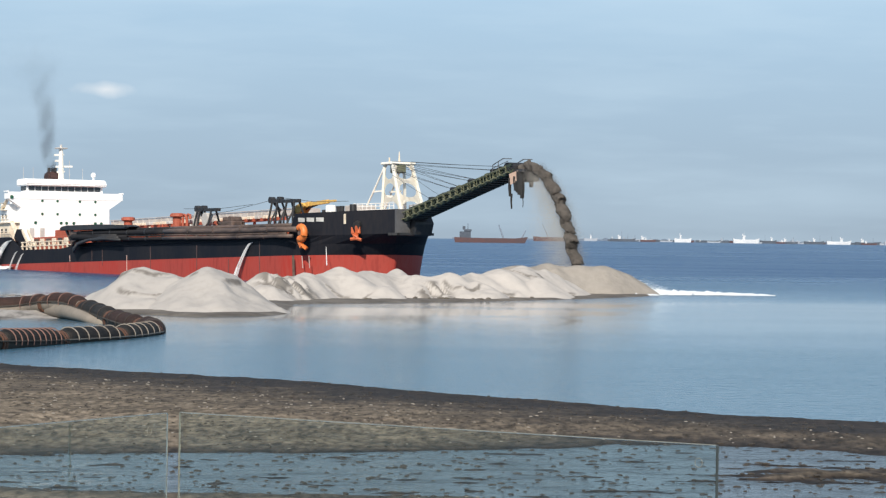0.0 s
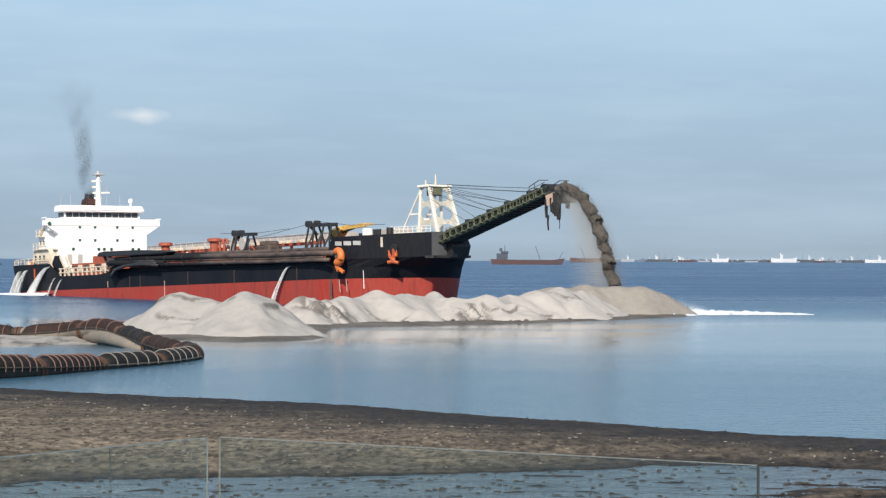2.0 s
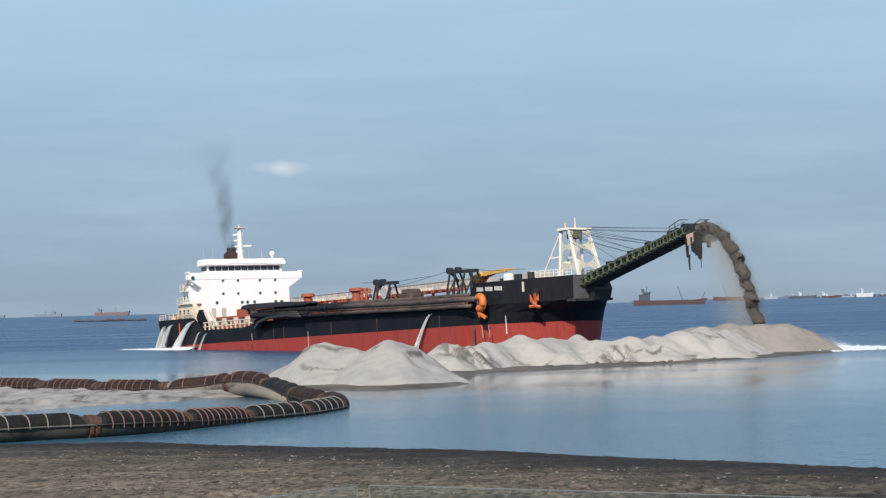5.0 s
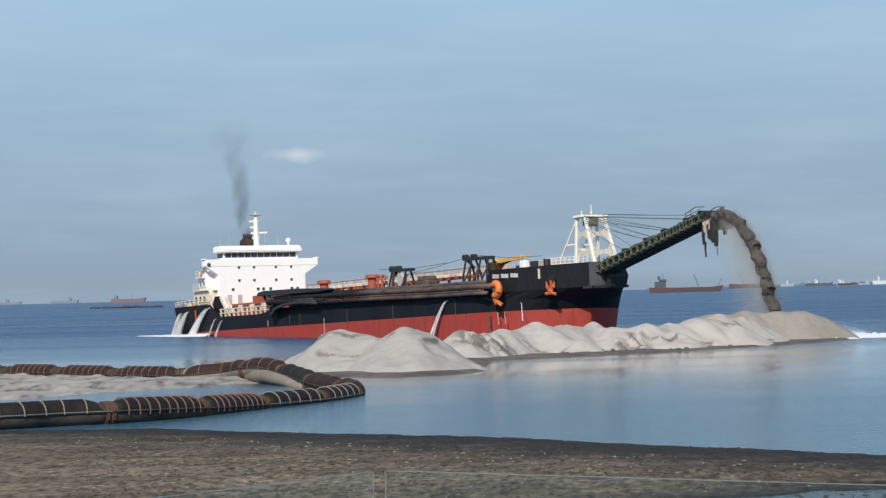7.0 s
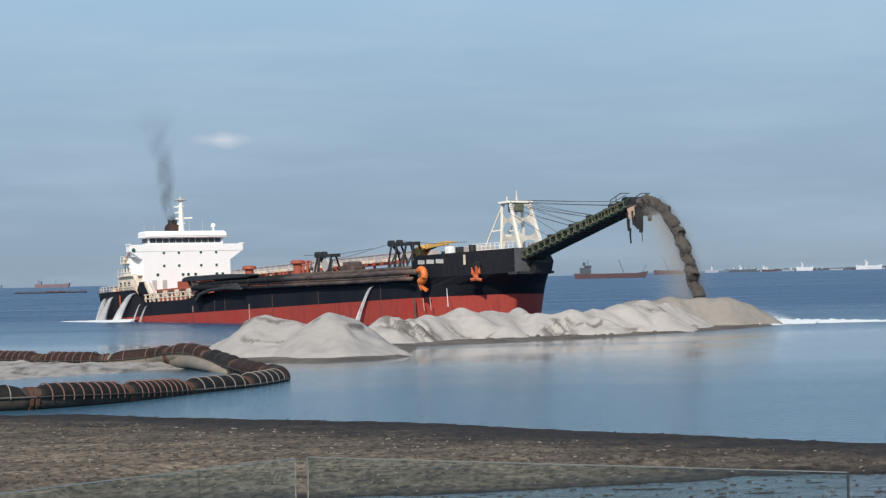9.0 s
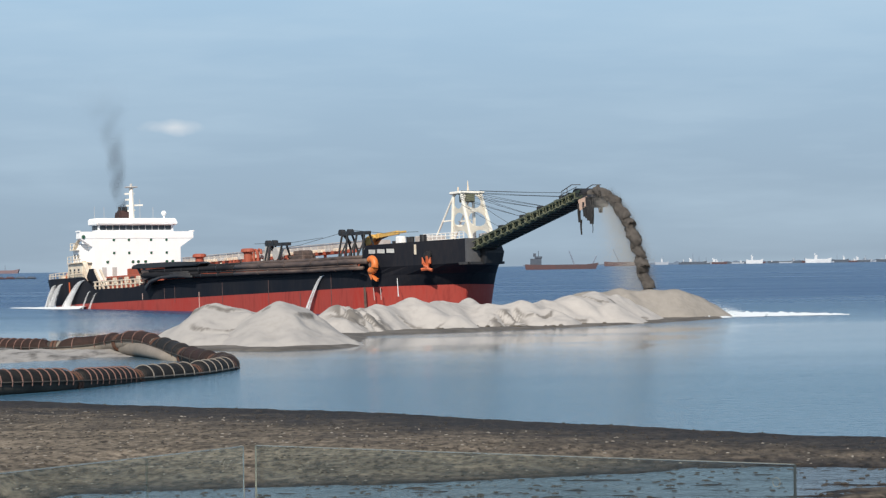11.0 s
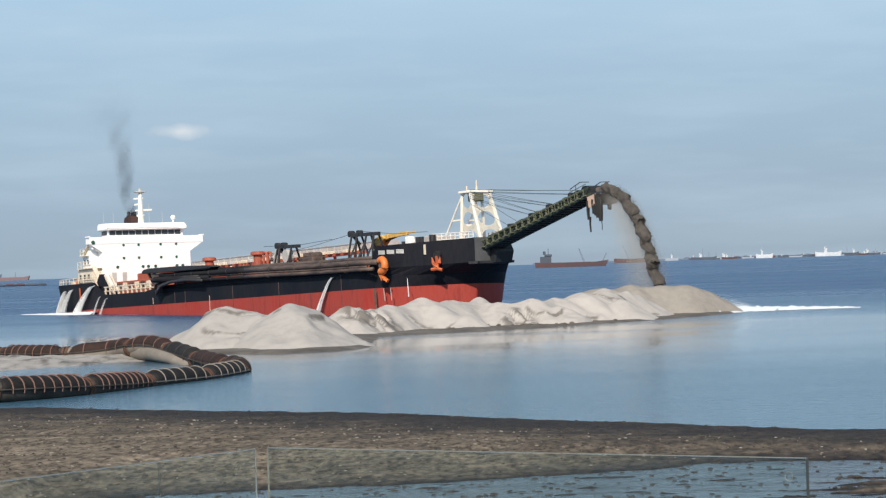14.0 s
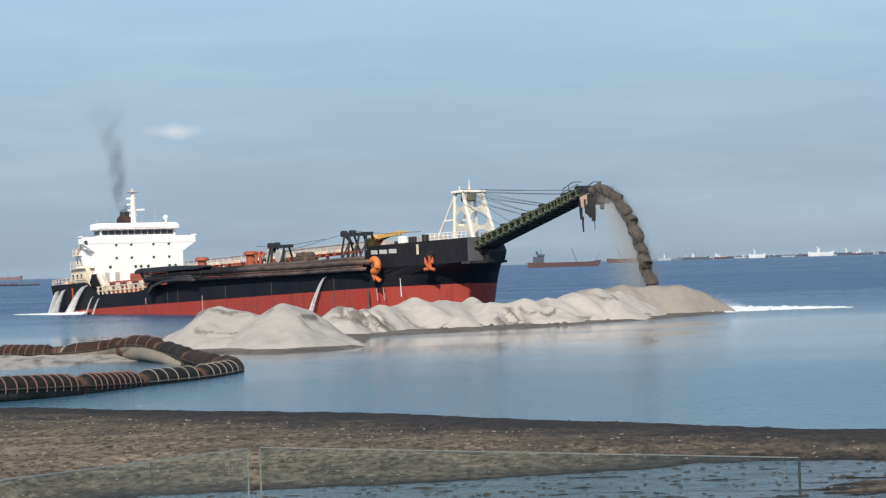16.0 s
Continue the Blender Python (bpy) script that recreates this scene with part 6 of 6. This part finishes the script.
# ======== far ships along the horizon ========
def far_ship(az, dist, length, height, hull_mat, top_mat, house=0.15, jibs=(), low=False, label="", turn=0.0, tall=1.0, stout=1.0):
    """A vessel at bearing az (tangent from +y) and that distance; house: where its deckhouse stands along it."""
    x, y = az * dist, dist
    thing = new("far_ship")
    thing.matrix_world = pose(x, y, 0, 0, 0, turn)
    tagged(thing, label, "ship", "ships at anchor")
    L, h = length, height
    bm = B()
    prism(bm, [(-L / 2, -1), (-L / 2 - L * 0.012, h), (-L * 0.28, h * 0.86), (L * 0.34, h * 0.86), (L / 2 + L * 0.02, h * 1.15), (L * 0.47, -1)], -L * 0.07, L * 0.07)
    part("hull", bm, hull_mat, thing)
    if not low:
        bm = B()
        c = -L / 2 + L * house
        box(bm, c - L * 0.05 * stout, c + L * 0.06, -L * 0.06, L * 0.06, h * 0.8, h * 1.45 * tall, L * 0.004)
        box(bm, c - L * 0.035, c + L * 0.07, -L * 0.065, L * 0.065, h * 1.45 * tall, h * 1.75 * tall, L * 0.004)
        ho = part("deckhouse", bm, top_mat, thing)
        bm = B()
        box(bm, c - L * 0.055, c - L * 0.015, -L * 0.02, L * 0.02, h * 1.7 * tall, h * 2.15 * tall)
        part("funnel", bm, top_mat, ho)
        bm = B()
        tube(bm, [(c + L * 0.02, 0, h * 1.7 * tall), (c + L * 0.02, 0, h * 2.5 * tall)], L * 0.004, 5)
        part("mast", bm, top_mat, ho)
    for f, lean, top in jibs:
        bm = B()
        tube(bm, [(L * f, 0, h * 0.8), (L * f + lean * L, 0, h * top)], [L * 0.012, L * 0.007], 5)
        part("crane_jib", bm, M_FAR_PALE, thing)
    return thing


F = 4400.0
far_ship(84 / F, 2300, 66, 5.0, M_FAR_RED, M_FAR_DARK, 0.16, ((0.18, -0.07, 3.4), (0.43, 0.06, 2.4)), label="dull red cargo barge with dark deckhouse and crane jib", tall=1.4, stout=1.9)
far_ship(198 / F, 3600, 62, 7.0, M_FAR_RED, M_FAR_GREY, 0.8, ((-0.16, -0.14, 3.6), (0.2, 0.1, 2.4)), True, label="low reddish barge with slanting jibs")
SPECS = [  # bearing, distance, length, height, hull, top, house, jibs, low
    (261, 4500, 24, 5.5, M_FAR_GREY, M_FAR_WHITE, 0.5, ((0.1, 0.0, 3.0),), False, "small pale ship far off"),
    (318, 4450, 44, 5.5, M_FAR_DARK, M_FAR_WHITE, 0.35, ((-0.05, 0.0, 3.6), (0.2, 0.0, 2.6)), False, "far grey ship with pale house and masts"),
    (348, 4600, 46, 5.0, M_FAR_GREY, M_FAR_WHITE, 0.6, ((-0.2, 0.0, 2.4),), False, "far pale ship at anchor"),
    (386, 4700, 40, 4.0, M_FAR_DARK, M_FAR_GREY, 0.2, (), True, "low dark barge far off"),
    (424, 4500, 30, 7.5, M_FAR_WHITE, M_FAR_WHITE, 0.35, (), False, "bright white ferry far off"),
    (470, 4650, 46, 4.5, M_FAR_DARK, M_FAR_GREY, 0.5, (), True, "low dark ship far off"),
    (512, 4700, 34, 4.0, M_FAR_GREY, M_FAR_GREY, 0.7, ((0.0, 0.0, 2.5),), True, "low grey ship far off"),
    (536, 4500, 46, 8.0, M_FAR_WHITE, M_FAR_WHITE, 0.4, (), False, "long white ship far off"),
    (575, 4600, 30, 6.0, M_FAR_DARK, M_FAR_WHITE, 0.7, ((-0.2, 0.0, 2.8),), False, "small dark ship with white house"),
    (612, 4700, 40, 5.0, M_FAR_GREY, M_FAR_WHITE, 0.3, ((0.2, 0.0, 2.6),), False, "far grey ship with masts"),
    (656, 4550, 36, 5.5, M_FAR_DARK, M_FAR_WHITE, 0.5, ((0.3, 0.0, 3.0),), False, "far dark ship with white house"),
    (700, 4600, 44, 6.5, M_FAR_WHITE, M_FAR_WHITE, 0.6, ((-0.3, 0.0, 2.4),), False, "bright white ship far off"),
    (752, 4650, 46, 5.5, M_FAR_DARK, M_FAR_WHITE, 0.25, ((0.2, 0.0, 2.4),), False, "far dark cargo ship"),
    (800, 4600, 40, 6.0, M_FAR_GREY, M_FAR_WHITE, 0.6, (), False, "far pale ship at anchor"),
    (-911, 4300, 60, 6.5, M_FAR_PINK, M_FAR_PALE, 0.12, ((0.1, 0.0, 2.2),), False, "red tanker far off on the horizon"),
    (-1027, 4700, 52, 5.5, M_FAR_PALE, M_FAR_PALE, 0.7, ((-0.1, 0.0, 2.2),), False, "pale grey ship on the horizon"),
    (-1128, 4750, 46, 5.0, M_FAR_PALE, M_FAR_PALE, 0.4, (), False, "faint grey ship on the horizon"),
]
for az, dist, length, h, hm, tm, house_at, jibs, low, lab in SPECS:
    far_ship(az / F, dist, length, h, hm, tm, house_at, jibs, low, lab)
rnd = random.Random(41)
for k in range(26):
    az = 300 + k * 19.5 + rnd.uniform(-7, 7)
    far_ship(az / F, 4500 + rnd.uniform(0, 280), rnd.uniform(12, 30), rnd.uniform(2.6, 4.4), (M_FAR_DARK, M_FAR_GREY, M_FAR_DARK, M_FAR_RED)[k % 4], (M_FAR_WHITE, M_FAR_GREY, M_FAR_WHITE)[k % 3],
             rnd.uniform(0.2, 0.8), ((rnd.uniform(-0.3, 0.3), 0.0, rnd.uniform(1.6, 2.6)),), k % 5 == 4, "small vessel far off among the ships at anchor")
# low floating pipeline off the stern
for k in range(7):
    bm = B()
    az = (-972 + k * 19) / F
    d = 1610 + 8 * math.sin(k * 1.9)
    w = 3.2 + 0.5 * (k % 2)
    tube(bm, [(az * d - w, d, 0.3), (az * d - w * 0.5, d, 0.9), (az * d + w * 0.5, d, 0.8), (az * d + w, d, 0.3)], [0.5, 0.8, 0.8, 0.5], 8)
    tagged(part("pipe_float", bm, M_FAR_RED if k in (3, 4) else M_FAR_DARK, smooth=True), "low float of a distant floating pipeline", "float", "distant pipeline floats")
# hazy far shore; its low left stretch stands in for the dark sea horizon
bm = B()
prev = None
for i in range(156):
    a = (16 + i * 6.5) / F
    d = 4850
    top = 2.6 + (4.5 if i > 34 else 1.2) * abs(noise.noise(Vector((i * 0.37, 2, 0)))) + (3.0 if i > 34 else 0.6) * (noise.noise(Vector((i * 1.9, 5, 0))) > 0.25)
    cur = [bm.verts.new((a * d, d, -1)), bm.verts.new((a * d, d, top)), bm.verts.new((a * d, d + 40, top)), bm.verts.new((a * d, d + 40, -1))]
    if prev:
        for k in range(3):
            bm.faces.new((prev[k], cur[k], cur[k + 1], prev[k + 1]))
    prev = cur
tagged(part("backdrop", bm, M_FAR_SHORE), "hazy low far shore and dark horizon strip", "shore", kind="structure")
